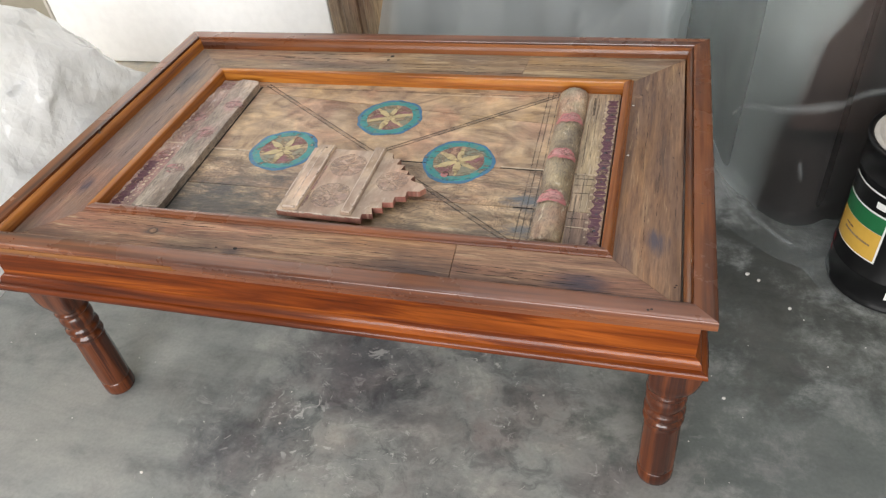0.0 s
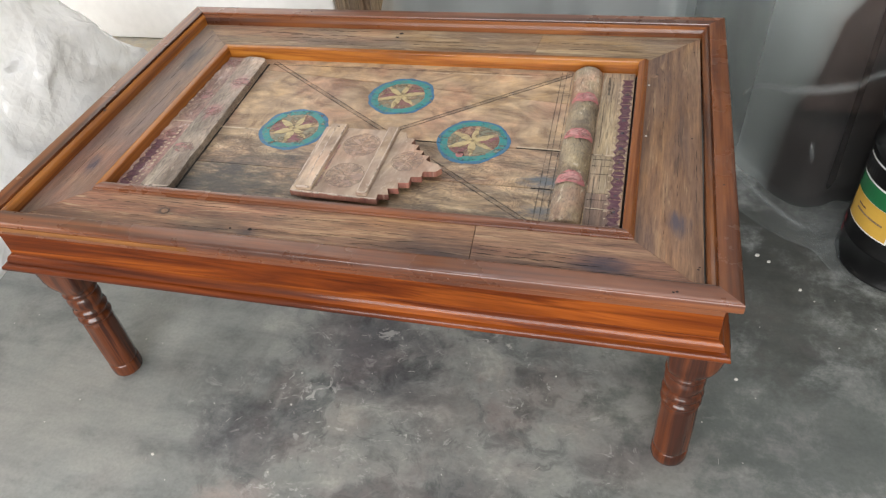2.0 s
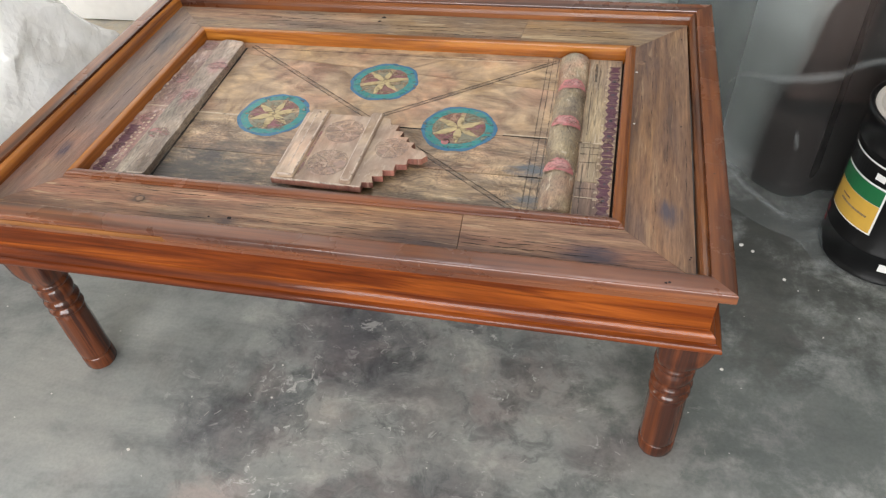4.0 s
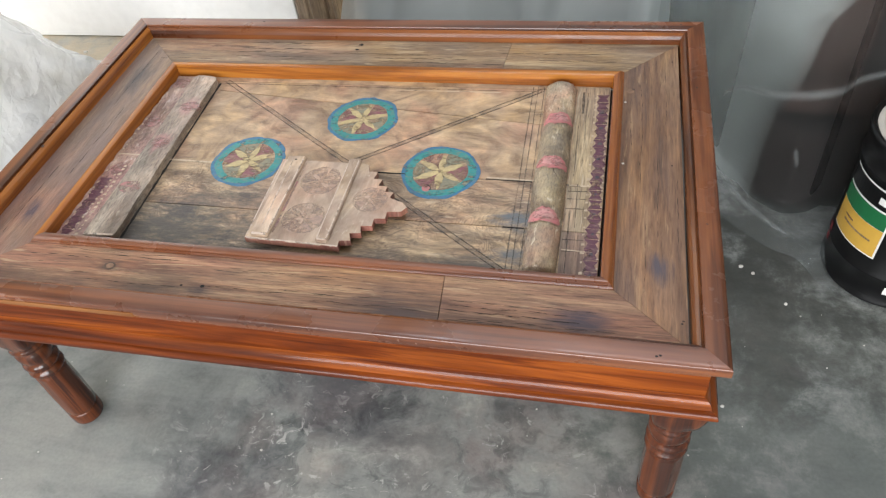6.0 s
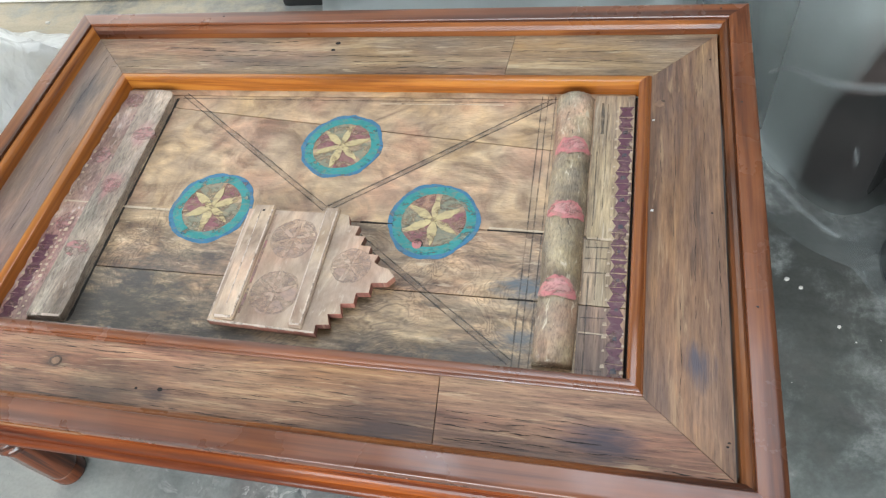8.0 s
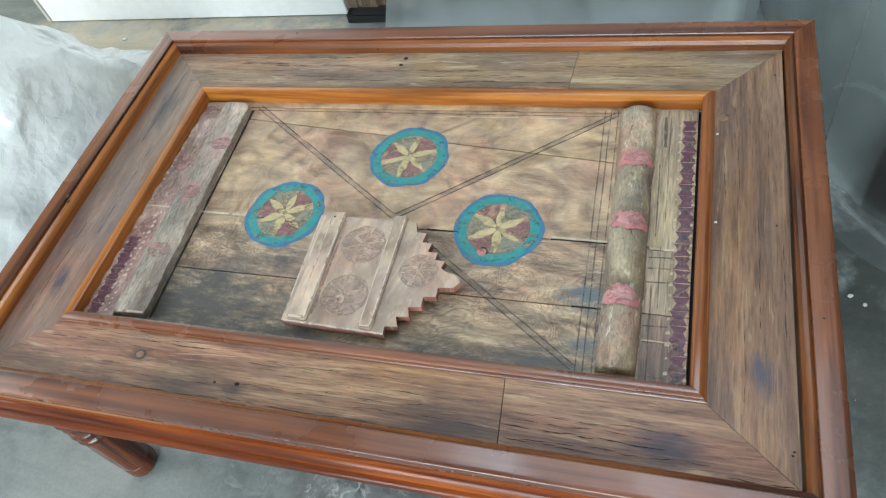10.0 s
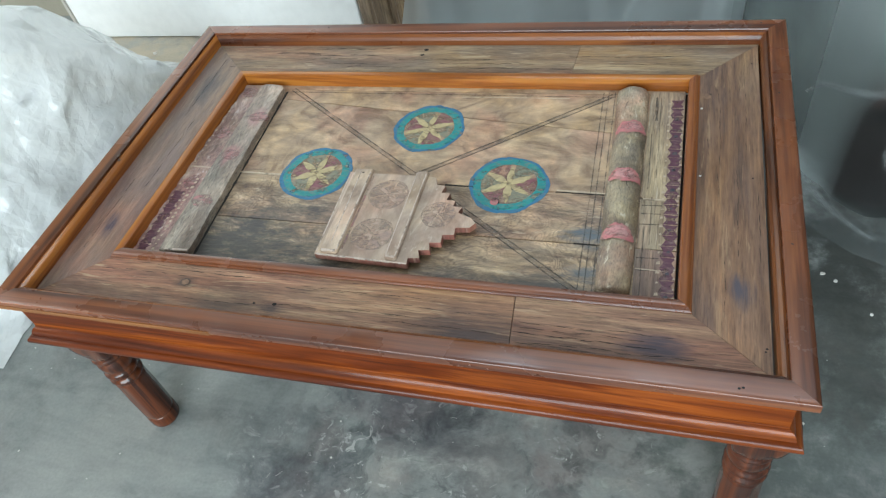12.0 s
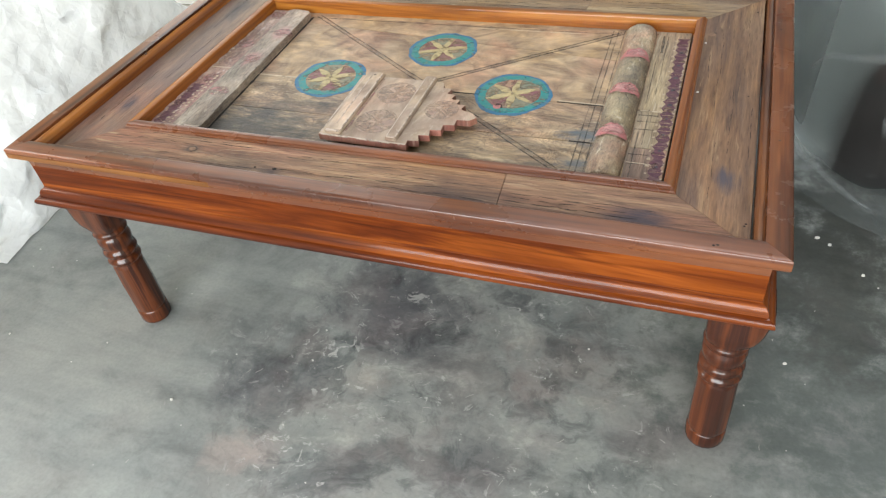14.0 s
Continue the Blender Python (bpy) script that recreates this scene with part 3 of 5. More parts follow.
def curve_at(points, u):
    """A place along a line of points, u from 0 to 1."""
    k = min(u * (len(points) - 1), len(points) - 1 - 1e-6)
    i = int(k)
    f = k - i
    p0, p1, p2, p3 = points[max(i - 1, 0)], points[i], points[i + 1], points[min(i + 2, len(points) - 1)]
    return tuple(0.5 * (2 * b + (c - a) * f + (2 * a - 5 * b + 4 * c - d) * f * f + (3 * b - a - 3 * c + d) * f ** 3) for a, b, c, d in zip(p0, p1, p2, p3))


# ---- the workshop ----
def structure(name, bm, mat, label, smooth=False):
    return tagged(part(name, bm, mat, None, "", smooth), label, name.split("_")[0], kind="structure")


structure("floor", box(-3.6, 2.4, -3.8, 1.5, -0.12, 0.0, 0), "concrete", "grey trowelled concrete floor with dust, stains and painted-in shade")
# ceiling left open where the added overhead lamp hangs
bm = bmesh.new()
for x0, x1, y0, y1 in ((-3.6, -0.45, -3.8, 1.5), (1.25, 2.4, -3.8, 1.5), (-0.45, 1.25, -3.8, 0.25), (-0.45, 1.25, 1.15, 1.5)):
    prism(bm, [(x0, y0), (x1, y0), (x1, y1), (x0, y1)], 3.0, 3.12)
structure("ceiling", bm, "ceiling", "plain white ceiling with an opening for the added overhead lamp")
structure("wall_north", box(-3.6, 2.4, 1.36, 1.5, 0.0, 3.0, 0), "wall", "cream plastered workshop wall")
structure("wall_east", box(2.26, 2.4, -3.8, 1.36, 0.0, 3.0, 0), "wall", "cream plastered workshop wall")


def pierced(name, axis, at, lo, hi, a, b, z0, z1):
    """A wall with one opening."""
    bm = bmesh.new()
    for u0, u1, h0, h1 in ((lo, a, 0, 3), (b, hi, 0, 3), (a, b, z1, 3), (a, b, 0, z0)):
        if u1 - u0 < 0.01 or h1 - h0 < 0.01:
            continue
        q = [(at[0], u0), (at[1], u0), (at[1], u1), (at[0], u1)] if axis == "x" else [(u0, at[0]), (u1, at[0]), (u1, at[1]), (u0, at[1])]
        prism(bm, q, h0, h1)
    return structure(name, bm, "wall", "cream plastered workshop wall with an opening")


pierced("wall_west", "x", (-3.6, -3.46), -3.8, 1.36, -2.0, 0.5, 0.35, 2.55)
pierced("wall_south", "y", (-3.8, -3.66), -3.46, 2.26, -1.4, 1.8, 0.25, 2.5)

# ---- the table ----
OUTER = (-0.692, 0.657, -0.4225, 0.4635)
LIPS = (-0.536, 0.499, -0.277, 0.307)
BZ, PZ = 0.4655, 0.444
table = thing("coffee_table", "varnished red-brown coffee table with an old painted door inlaid", "coffee table")

RIM = [(0.019, 0.462), (0.0175, 0.4665), (0.014, 0.4702), (0.0085, 0.4722), (0.005, 0.4728), (0.002, 0.4742), (0.0, 0.4775), (0.0, 0.4912), (0.0004, 0.4927), (0.0012, 0.4936), (0.0024, 0.494), (0.008, 0.494), (0.018, 0.494), (0.0325, 0.4940), (0.0338, 0.4936), (0.0344, 0.4926), (0.0345, 0.490), (0.0345, 0.445), (0.020, 0.445)]
BEAD = [(0.0348, 0.445), (0.0348, 0.4885), (0.0385, 0.4895), (0.0425, 0.4865), (0.0448, 0.4835), (0.0452, 0.4805), (0.0466, 0.479), (0.047, 0.4755), (0.047, 0.445)]
APRON = [(0.020, 0.380), (0.020, 0.4630), (0.046, 0.4630), (0.046, 0.380)]
FOOT = [(0.004, 0.360), (0.0005, 0.3615), (-0.0015, 0.364), (-0.002, 0.3675), (-0.0012, 0.371), (0.001, 0.3738), (0.0045, 0.375), (0.0085, 0.3755), (0.009, 0.3785), (0.0100, 0.384), (0.0128, 0.389), (0.0168, 0.392), (0.0195, 0.3928), (0.0197, 0.3965), (0.048, 0.3965), (0.048, 0.360)]
LIP = [(0.0, 0.440), (0.0, 0.4672), (0.0012, 0.4685), (0.0032, 0.4688), (0.0036, 0.4715), (0.006, 0.4737), (0.010, 0.4742), (0.0165, 0.4738), (0.0195, 0.472), (0.0207, 0.468), (0.021, 0.440)]
for side in "fblr":
    ax = "x" if side in "fb" else "y"
    part("rim", mitred(RIM, OUTER, side), "rim_" + ax, table, smooth="edges")
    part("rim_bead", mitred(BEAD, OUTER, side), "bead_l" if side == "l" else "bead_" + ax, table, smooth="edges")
    part("apron", mitred(APRON, OUTER, side), "red_" + ax, table)
    part("lower_moulding", mitred(FOOT, OUTER, side), "foot_" + ax, table, smooth="edges")
    # one varnish all round, toned by side for how light falls on it
    part("inner_moulding", mitred(LIP, LIPS, side), {"f": "rim_x", "b": "honey_x", "l": "lip_lit", "r": "amber_y"}[side], table, "honey-coloured varnished moulding", "edges")


def border(side, mat, cut0=None, cut1=None, out=0.0475):
    """A border board between the rim and the inner moulding, mitred at the corners, or cut square at cut0 or cut1."""
    x0, x1, y0, y1 = OUTER[0] + out, OUTER[1] - out, OUTER[2] + out, OUTER[3] - out
    u0, u1, v0, v1 = LIPS
    g = 0.0008
    if side in "fb":
        a, b = (y0, v0) if side == "f" else (y1, v1)
        o = [(x0 + g if cut0 is None else cut0, a), (x1 - g if cut1 is None else cut1, a), (u1 - g if cut1 is None else cut1 - 0.007, b), (u0 + g if cut0 is None else cut0 - 0.007, b)]
    else:
        a, b = (x0, u0) if side == "l" else (x1, u1)
        o = [(a, y0), (a, y1), (b, v1), (b, v0)]
    bm = bmesh.new()
    prism(bm, o, 0.446, BZ)
    return part("border_board", bm, mat, table, "weathered brown board")


border("f", "old_front", cut1=0.2425)
border("f", "old_front_end", cut0=0.2437)
border("b", "old_back", cut1=0.2518)
border("b", "old_back", cut0=0.2526)
border("l", "old_left")
border("r", "old_right", out=0.0505)


def leg(x, y, sx):
    """A turned leg: square head swelling to the outer side, beads and an eight-sided shaft."""
    bm = bmesh.new()
    seg = 48
    # radius, height, how eight-sided, how square, swelling of the outer side
    shape = [(0.030, 0.0, 0, 0, 0), (0.0345, 0.003, 0, 0, 0), (0.036, 0.008, 0, 0, 0), (0.036, 0.034, 0, 0, 0), (0.0345, 0.0365, 0, 0, 0), (0.0332, 0.0378, 0, 0, 0), (0.0345, 0.0392, 0, 0, 0), (0.036, 0.042, 0.3, 0, 0), (0.037, 0.052, 1, 0, 0), (0.0375, 0.12, 1, 0, 0), (0.0362, 0.170, 1, 0, 0),
             (0.0355, 0.176, 0.4, 0, 0), (0.0325, 0.180, 0, 0, 0), (0.0325, 0.182, 0, 0, 0), (0.0365, 0.185, 0, 0, 0), (0.0382, 0.190, 0, 0, 0), (0.0365, 0.195, 0, 0, 0), (0.0318, 0.199, 0, 0, 0), (0.0318, 0.204, 0, 0, 0), (0.0365, 0.207, 0, 0, 0), (0.0385, 0.213, 0, 0, 0), (0.0368, 0.219, 0, 0, 0), (0.0325, 0.223, 0, 0, 0),
             (0.0335, 0.228, 0, 0, 0), (0.0365, 0.237, 0, 0, 0), (0.0372, 0.246, 0, 0, 0), (0.0355, 0.254, 0, 0, 0), (0.0325, 0.258, 0, 0, 0), (0.0325, 0.260, 0, 0, 0), (0.0372, 0.263, 0, 0, 0), (0.0385, 0.267, 0, 0, 0), (0.037, 0.271, 0, 0, 0), (0.0345, 0.274, 0, 0.1, 0), (0.0352, 0.279, 0, 0.4, 0.001), (0.0365, 0.287, 0, 0.7, 0.003), (0.0375, 0.297, 0, 0.9, 0.006), (0.038, 0.310, 0, 1, 0.0095), (0.038, 0.324, 0, 1, 0.013), (0.038, 0.338, 0, 1, 0.016), (0.038, 0.361, 0, 1, 0.018)]
    rings = []
    for r, z, flat, square, swell in shape:
        ring = []
        for i in range(seg):
            a = math.tau * (i + 0.5) / seg
            w = (a + math.pi / 8) % (math.pi / 4) - math.pi / 8
            k = 1 - flat * (1 - math.cos(math.pi / 8) / math.cos(w))
            box_k = min(1 / max(abs(math.cos(a)), abs(math.sin(a))), 1.30)
            k += square * (box_k - k)
            dx, dy = 0.94 * r * k * math.cos(a), 0.94 * r * k * math.sin(a)
            dx += sx * swell * min(1.0, max(0.0, sx * dx / r)) ** 0.6
            ring.append(bm.verts.new((x + dx, y + dy, z)))
        rings.append(ring)
    for a, b in zip(rings, rings[1:]):
        for i in range(seg):
            bm.faces.new((a[i], a[(i + 1) % seg], b[(i + 1) % seg], b[i]))
    bm.faces.new(rings[0][::-1])
    bm.faces.new(rings[-1])
    return part("leg", bm, "red_z", table, "turned leg with beaded rings", True)


for x, sx in ((-0.608, -1), (0.608, 1)):
    for y in (-0.366, 0.405):
        leg(x, y, sx)


# long weather cracks, knots and nail holes in the border boards and rim
def crack(x0, y0, along, length, width, z, mat="groove"):
    """A weather crack, broken into a few ragged lengths."""
    bm = bmesh.new()
    ph = random.uniform(0, 50)
    a = -length / 2
    while a < length / 2 - 0.006:
        run = random.uniform(0.015, 0.05)
        n = max(4, int(run / 0.004))
        jump = random.uniform(-0.0012, 0.0012)
        top, low = [], []
        for i in range(n + 1):
            f = i / n
            p = a + run * f
            off = jump + 0.004 * noise.noise(Vector((p * 14 + ph, ph, 0))) + 0.0012 * noise.noise(Vector((p * 90 + ph, ph, 4)))
            w = 0.55 * width * (0.12 + math.sin(math.pi * f)) * random.uniform(0.4, 1.2) / 2
            for side, row in ((1, top), (-1, low)):
                row.append((x0 + p, y0 + off + side * w) if along == "x" else (x0 + off + side * w, y0 + p))
        prism(bm, top + low[::-1], z - 0.002, z + 0.0004)
        a += run + random.uniform(-0.004, 0.02)
    return part("weather_crack", bm, mat, table)


for x0, y0, length, width in ((-0.45, -0.302, 0.18, 0.0016), (-0.30, -0.292, 0.10, 0.0026), (-0.36, -0.284, 0.22, 0.0012), (-0.30, -0.349, 0.16, 0.0012), (-0.10, -0.342, 0.13, 0.0014), (-0.02, -0.300, 0.22, 0.0012),
                              (0.05, -0.335, 0.16, 0.0014), (0.11, -0.318, 0.10, 0.0012), (0.13, -0.350, 0.20, 0.0014), (0.33, -0.345, 0.17, 0.0024), (0.34, -0.334, 0.18, 0.0016), (0.36, -0.324, 0.22, 0.0013), (0.40, -0.358, 0.26, 0.0018), (0.31, -0.362, 0.12, 0.0018),
                              (-0.40, -0.371, 0.30, 0.0022), (-0.1, -0.369, 0.3, 0.0016), (0.56, -0.368, 0.07, 0.0024),
                              (-0.42, 0.382, 0.10, 0.0026), (-0.30, 0.376, 0.17, 0.0030), (-0.33, 0.362, 0.12, 0.0018), (-0.30, 0.345, 0.18, 0.0016), (-0.20, 0.333, 0.14, 0.0018), (-0.05, 0.360, 0.22, 0.0014), (0.06, 0.345, 0.22, 0.0018), (0.12, 0.328, 0.20, 0.0018), (0.33, 0.372, 0.2, 0.0014), (0.40, 0.345, 0.16, 0.0014), (-0.52, 0.330, 0.12, 0.0014), (-0.28, 0.402, 0.16, 0.0022)):
    crack(x0, y0, "x", length, width, BZ)
for x0, y0, length, width in ((0.535, 0.10, 0.26, 0.0012), (0.565, -0.06, 0.2, 0.0013), (0.545, -0.2, 0.16, 0.0012), (0.58, 0.2, 0.22, 0.0012), (0.515, 0.12, 0.1, 0.0016), (0.597, -0.10, 0.14, 0.0016), (-0.60, 0.24, 0.2, 0.0012), (-0.57, 0.02, 0.22, 0.0010), (-0.61, -0.18, 0.16, 0.0012)):
    crack(x0, y0, "y", length, width, BZ)
for x0, y0, length, width in ((-0.31, -0.325, 0.07, 0.0024), (0.0, -0.318, 0.11, 0.0022), (0.03, -0.324, 0.05, 0.0022), (-0.10, -0.303, 0.05, 0.0020), (-0.42, -0.335, 0.09, 0.002), (-0.47, -0.318, 0.06, 0.002), (0.53, -0.374, 0.08, 0.0030), (-0.2, 0.366, 0.08, 0.0022), (0.0, 0.336, 0.10, 0.0020), (0.1, 0.318, 0.12, 0.0026), (0.45, 0.40, 0.08, 0.003), (0.51, 0.352, 0.05, 0.003)):
    crack(x0, y0, "x", length, width * 0.8, BZ, "pale_grain")


def knot(x, y, z, r, mat="groove", squash=0.75):
    bm = bmesh.new()
    o = [(x + r * math.cos(q * 0.449) * random.uniform(0.85, 1.1), y + r * squash * math.sin(q * 0.449) * random.uniform(0.85, 1.1)) for q in range(14)]
    prism(bm, o, z - 0.002, z + 0.0006, 0.0003)
    return part("knot", bm, mat, table)


knot(-0.351, -0.316, BZ, 0.0115, "knot_ring")
knot(-0.3505, -0.3165, BZ + 0.0004, 0.0075, "knot_wood", 0.8)
knot(-0.162, -0.342, BZ, 0.0042)
knot(-0.20, -0.344, BZ, 0.0026)
knot(-0.095, 0.398, BZ, 0.0055)
knot(-0.10, 0.378, BZ, 0.0045)
knot(0.512, 0.243, BZ, 0.0075, "knot_wood", 1.1)
knot(0.518, 0.249, BZ, 0.0035, "knot_ring", 0.8)
for x, y, z in ((0.564, -0.409, 0.494), (0.559, -0.411, 0.494), (0.61, 0.45, 0.494), (-0.35, 0.448, 0.494), (0.636, -0.15, 0.4936), (0.634, 0.22, 0.4936)):
    knot(x, y, z, 0.0022)
for x, y in ((0.60, -0.325), (0.598, -0.330), (0.589, 0.02), (0.594, 0.35)):
    knot(x, y, BZ, 0.0018)
knot(-0.6600, -0.030, 0.4933, 0.0036, "knot_ring", 1.5)
knot(-0.6535, -0.040, 0.4900, 0.0026, "knot_ring", 1.6)
for x, y in ((0.5045, 0.02), (0.5035, 0.205)):
    bm = bmesh.new()
    prism(bm, [(x - 0.0022, y - 0.0012), (x + 0.002, y - 0.0018), (x + 0.0024, y + 0.0014), (x - 0.001, y + 0.0019)], BZ - 0.0005, BZ + 0.0012, 0.0004)
    part("plaster_fleck", bm, "chip", table)
bm = bmesh.new()
prism(bm, [(-0.691, -0.4235), (-0.245, -0.4235), (-0.226, -0.4195), (-0.25, -0.4175), (-0.691, -0.4170)], 0.4745, 0.4848)
part("raw_edge", bm, "raw", table, "paler raw strip along the rim")

# the old door set into the top
part("panel_backing", box(-0.5185, 0.4815, -0.259, 0.289, 0.424, 0.4345, 0), "groove", table)


def plank(lo, hi, mat, x1=0.4745):
    """A door plank between two edges, each given by its y at both ends."""
    bm = bmesh.new()
    g = 0.0010
    prism(bm, [(-0.5175, lo[0] + g), (x1, lo[1] + g), (x1, hi[1] - g), (-0.5175, hi[0] - g)], 0.4345, PZ, 0.0012)
    return part("door_plank", bm, mat, table, "old door plank with scratched lines")


EDGES = [(-0.2575, -0.2575), (-0.1330, -0.1390), (-0.0105, -0.0185), (0.2500, 0.1375), (0.2700, 0.2725), (0.2880, 0.2880)]
for lo, hi, mat in zip(EDGES, EDGES[1:], ("door_front", "door_front", "door_back", "door_back", "door_back")):
    plank(lo, hi, mat)


def strip(x0, y0, x1, y1, w, z=PZ, h=0.0005, bow=0.0):
    """A narrow flat stroke from one place to another."""
    bm = bmesh.new()
    d = math.hypot(x1 - x0, y1 - y0)
    nx, ny = -(y1 - y0) / d * w / 2, (x1 - x0) / d * w / 2
    n = max(2, int(d / 0.012))
    left, right = [], []
    ph = random.uniform(0, 50)
    for i in range(n + 1):
        f = i / n
        j = random.uniform(-0.35, 0.3)
        k = bow * noise.noise(Vector((f * d * 12 + ph, 0, 0))) * 2 / w if bow else 0.0
        left.append((x0 + (x1 - x0) * f + nx * (1 + j + k), y0 + (y1 - y0) * f + ny * (1 + j + k)))
        right.append((x0 + (x1 - x0) * f - nx * (1 + j - k), y0 + (y1 - y0) * f - ny * (1 + j - k)))
    prism(bm, left + right[::-1], z - 0.002, z + h)
    return bm


# crossing scratched double lines
for a, b in (((-0.388, 0.272), (-0.017, 0.008)), ((0.005, -0.008), (0.322, -0.238)), ((0.336, 0.268), (-0.012, 0.010))):
    d = math.hypot(b[0] - a[0], b[1] - a[1])
    nx, ny = -(b[1] - a[1]) / d * 0.0046, (b[0] - a[0]) / d * 0.0046
    for s in (-1, 1):
        part("scratched_line", strip(a[0] + s * nx, a[1] + s * ny, b[0] + s * nx, b[1] + s * ny, 0.0017, PZ, 0.0005, 0.0008), "blue_line", table)
    part("faded_band", strip(a[0], a[1], b[0], b[1], 0.0120, PZ, 0.0003, 0.0012), "blue_wash", table)
for x in (0.320, 0.330, 0.343, 0.4215, 0.4300):
    part("scratched_line", strip(x + 0.006, -0.252, x - 0.004, 0.278, 0.0020, PZ, 0.0005, 0.0006), "blue_line", table)
part("scratched_line", strip(-0.39, 0.262, 0.34, 0.2625, 0.0016), "blue_line", table)
part("pale_split", strip(0.02, 0.255, 0.25, 0.2565, 0.0020), "notch", table)


def rosette(cx, cy, r, z, parent, turn, odd, rings=True, name="painted_rosette"):
    """A six-petalled rosette, painted within rings or carved and faded; the first mesh carries the others."""
    def disc(r0, r1, h, wob):
        bm = bmesh.new()
        n = 72
        ph = random.uniform(0, 9)
        def edge(rad, i, w):
            c, s_ = math.cos(math.tau * i / n), math.sin(math.tau * i / n)
            q = rad * (1 + w * noise.noise(Vector((c * 2.2 + ph, s_ * 2.2, ph))) + 0.4 * w * noise.noise(Vector((c * 7 + ph, s_ * 7, ph))))
            return cx + q * c, cy + q * s_
        outer = [bm.verts.new((*edge(r1, i, wob), z + h)) for i in range(n)]
        low = [bm.verts.new((v.co.x, v.co.y, z - 0.001)) for v in outer]
        for i in range(n):
            bm.faces.new((low[i], low[(i + 1) % n], outer[(i + 1) % n], outer[i]))
        if r0:
            inner = [bm.verts.new((*edge(r0, i, wob * 0.6), z + h)) for i in range(n)]
            for i in range(n):
                bm.faces.new((outer[i], outer[(i + 1) % n], inner[(i + 1) % n], inner[i]))
        else:
            bm.faces.new(outer)
        return bm

    inside = 0.70 if rings else 0.86
    if rings:
        base = part(name, disc(r * 0.85, r * 0.985, 0.0006, 0.07), "blue", parent)
        part("inner_ring", disc(r * inside, r * 0.90, 0.0009, 0.05), "teal", base)
    else:
        base = part(name, disc(r * 0.86, r * 0.93, 0.0005, 0.06), "shade", parent)
    for k in range(6):
        a = turn + math.tau * k / 6 + random.uniform(-0.06, 0.06)
        bm = bmesh.new()
        o = [(cx + r * 0.10 * math.cos(a + 0.52), cy + r * 0.10 * math.sin(a + 0.52))]
        o += [(cx + r * inside * math.cos(a + 0.10 + 0.85 * q / 6), cy + r * inside * math.sin(a + 0.10 + 0.85 * q / 6)) for q in range(7)]
        prism(bm, o, z - 0.001, z + 0.0004)
        part("wedge", bm, ("maroon" if k % 2 == odd else "sage") if rings else "shade", base)
        bm = bmesh.new()
        reach, fat, o = inside * random.uniform(0.88, 1.02), random.uniform(0.068, 0.092), []
        for q in range(10):
            f = q / 9
            wd = fat * r * math.sin(math.pi * f ** 0.85) ** 0.9 + 0.026 * r * (1 - f)
            o.append((r * (0.055 + f * (reach - 0.055)), wd * random.uniform(0.82, 1.12)))
        o = o + [(x, -y) for x, y in o[::-1][1:]]
        ca, sa = math.cos(a), math.sin(a)
        prism(bm, [(cx + x * ca - y * sa, cy + x * sa + y * ca) for x, y in o], z - 0.001, z + 0.0012)
        part("petal", bm, "yellow" if rings else "faded", base)
    bm = bmesh.new()
    prism(bm, [(cx + r * 0.062 * math.cos(q * 0.6283), cy + r * 0.062 * math.sin(q * 0.6283)) for q in range(10)], z - 0.001, z + 0.0016)
    part("heart", bm, "yellow" if rings else "faded", base)
    return base


rosette(-0.224, 0.0, 0.0765, PZ, table, 0.42, 0)
rosette(-0.026, 0.149, 0.0755, PZ, table, 0.36, 0)
flower = rosette(0.171, -0.003, 0.0755, PZ, table, 0.53, 1)
bm = bmesh.new()
prism(bm, [(0.154 + 0.0085 * math.cos(q * 0.35), -0.052 + 0.0085 * math.sin(q * 0.35)) for q in range(18)], PZ - 0.001, PZ + 0.0014)
part("pink_spot", bm, "pink", flower)
bm = bmesh.new()
arc = [(0.154 + 0.0088 * math.cos(q * 0.25 - 0.6), -0.052 + 0.0088 * math.sin(q * 0.25 - 0.6)) for q in range(12)]
prism(bm, arc + [(0.154 + (x - 0.154) * 0.82, -0.052 + (y + 0.052) * 0.82) for x, y in arc[::-1]], PZ - 0.001, PZ + 0.0018)
part("dark_ring", bm, "groove", flower)

# the flat batten, its inner edge finely nibbled
bm = bmesh.new()
inner = []
for i in range(53):
    f = i / 52
    y = -0.241 + 0.500 * f
    inner.append((-0.3905 - 0.0145 * f + (0.0012 if i % 2 else 0.0) + 0.0022 * noise.noise(Vector((y * 17, 3, 0))), y))
outer = [(-0.412, 0.268), (-0.436, 0.272), (-0.455, 0.273), (-0.463, 0.266), (-0.459, 0.1), (-0.456, -0.1), (-0.4535, -0.243)]
prism(bm, inner + outer, PZ - 0.001, PZ + 0.015, 0.002)
slat = part("flat_batten", bm, "slat", table, "grey weathered batten with pink marks")
for x, y in ((-0.420, 0.152), (-0.431, 0.026), (-0.427, -0.111)):
    bm = bmesh.new()
    o = [(x + 0.023 * math.cos(q * 0.449) * random.uniform(0.9, 1.08), y + 0.017 * math.sin(q * 0.449) * random.uniform(0.85, 1.1)) for q in range(14)]
    prism(bm, o, PZ + 0.010, PZ + 0.0155)
    part("pink_mark", bm, "pink_worn", slat)
part("worn_edge", strip(-0.452, -0.2405, -0.393, -0.2385, 0.0035, PZ + 0.015, 0.0004), "pale", slat)
# the batten's shadow on the door, laid on as a flat black strip
part("shadow_gap", strip(-0.3865, -0.240, -0.4005, 0.262, 0.0050, PZ, 0.0003), "groove", table)

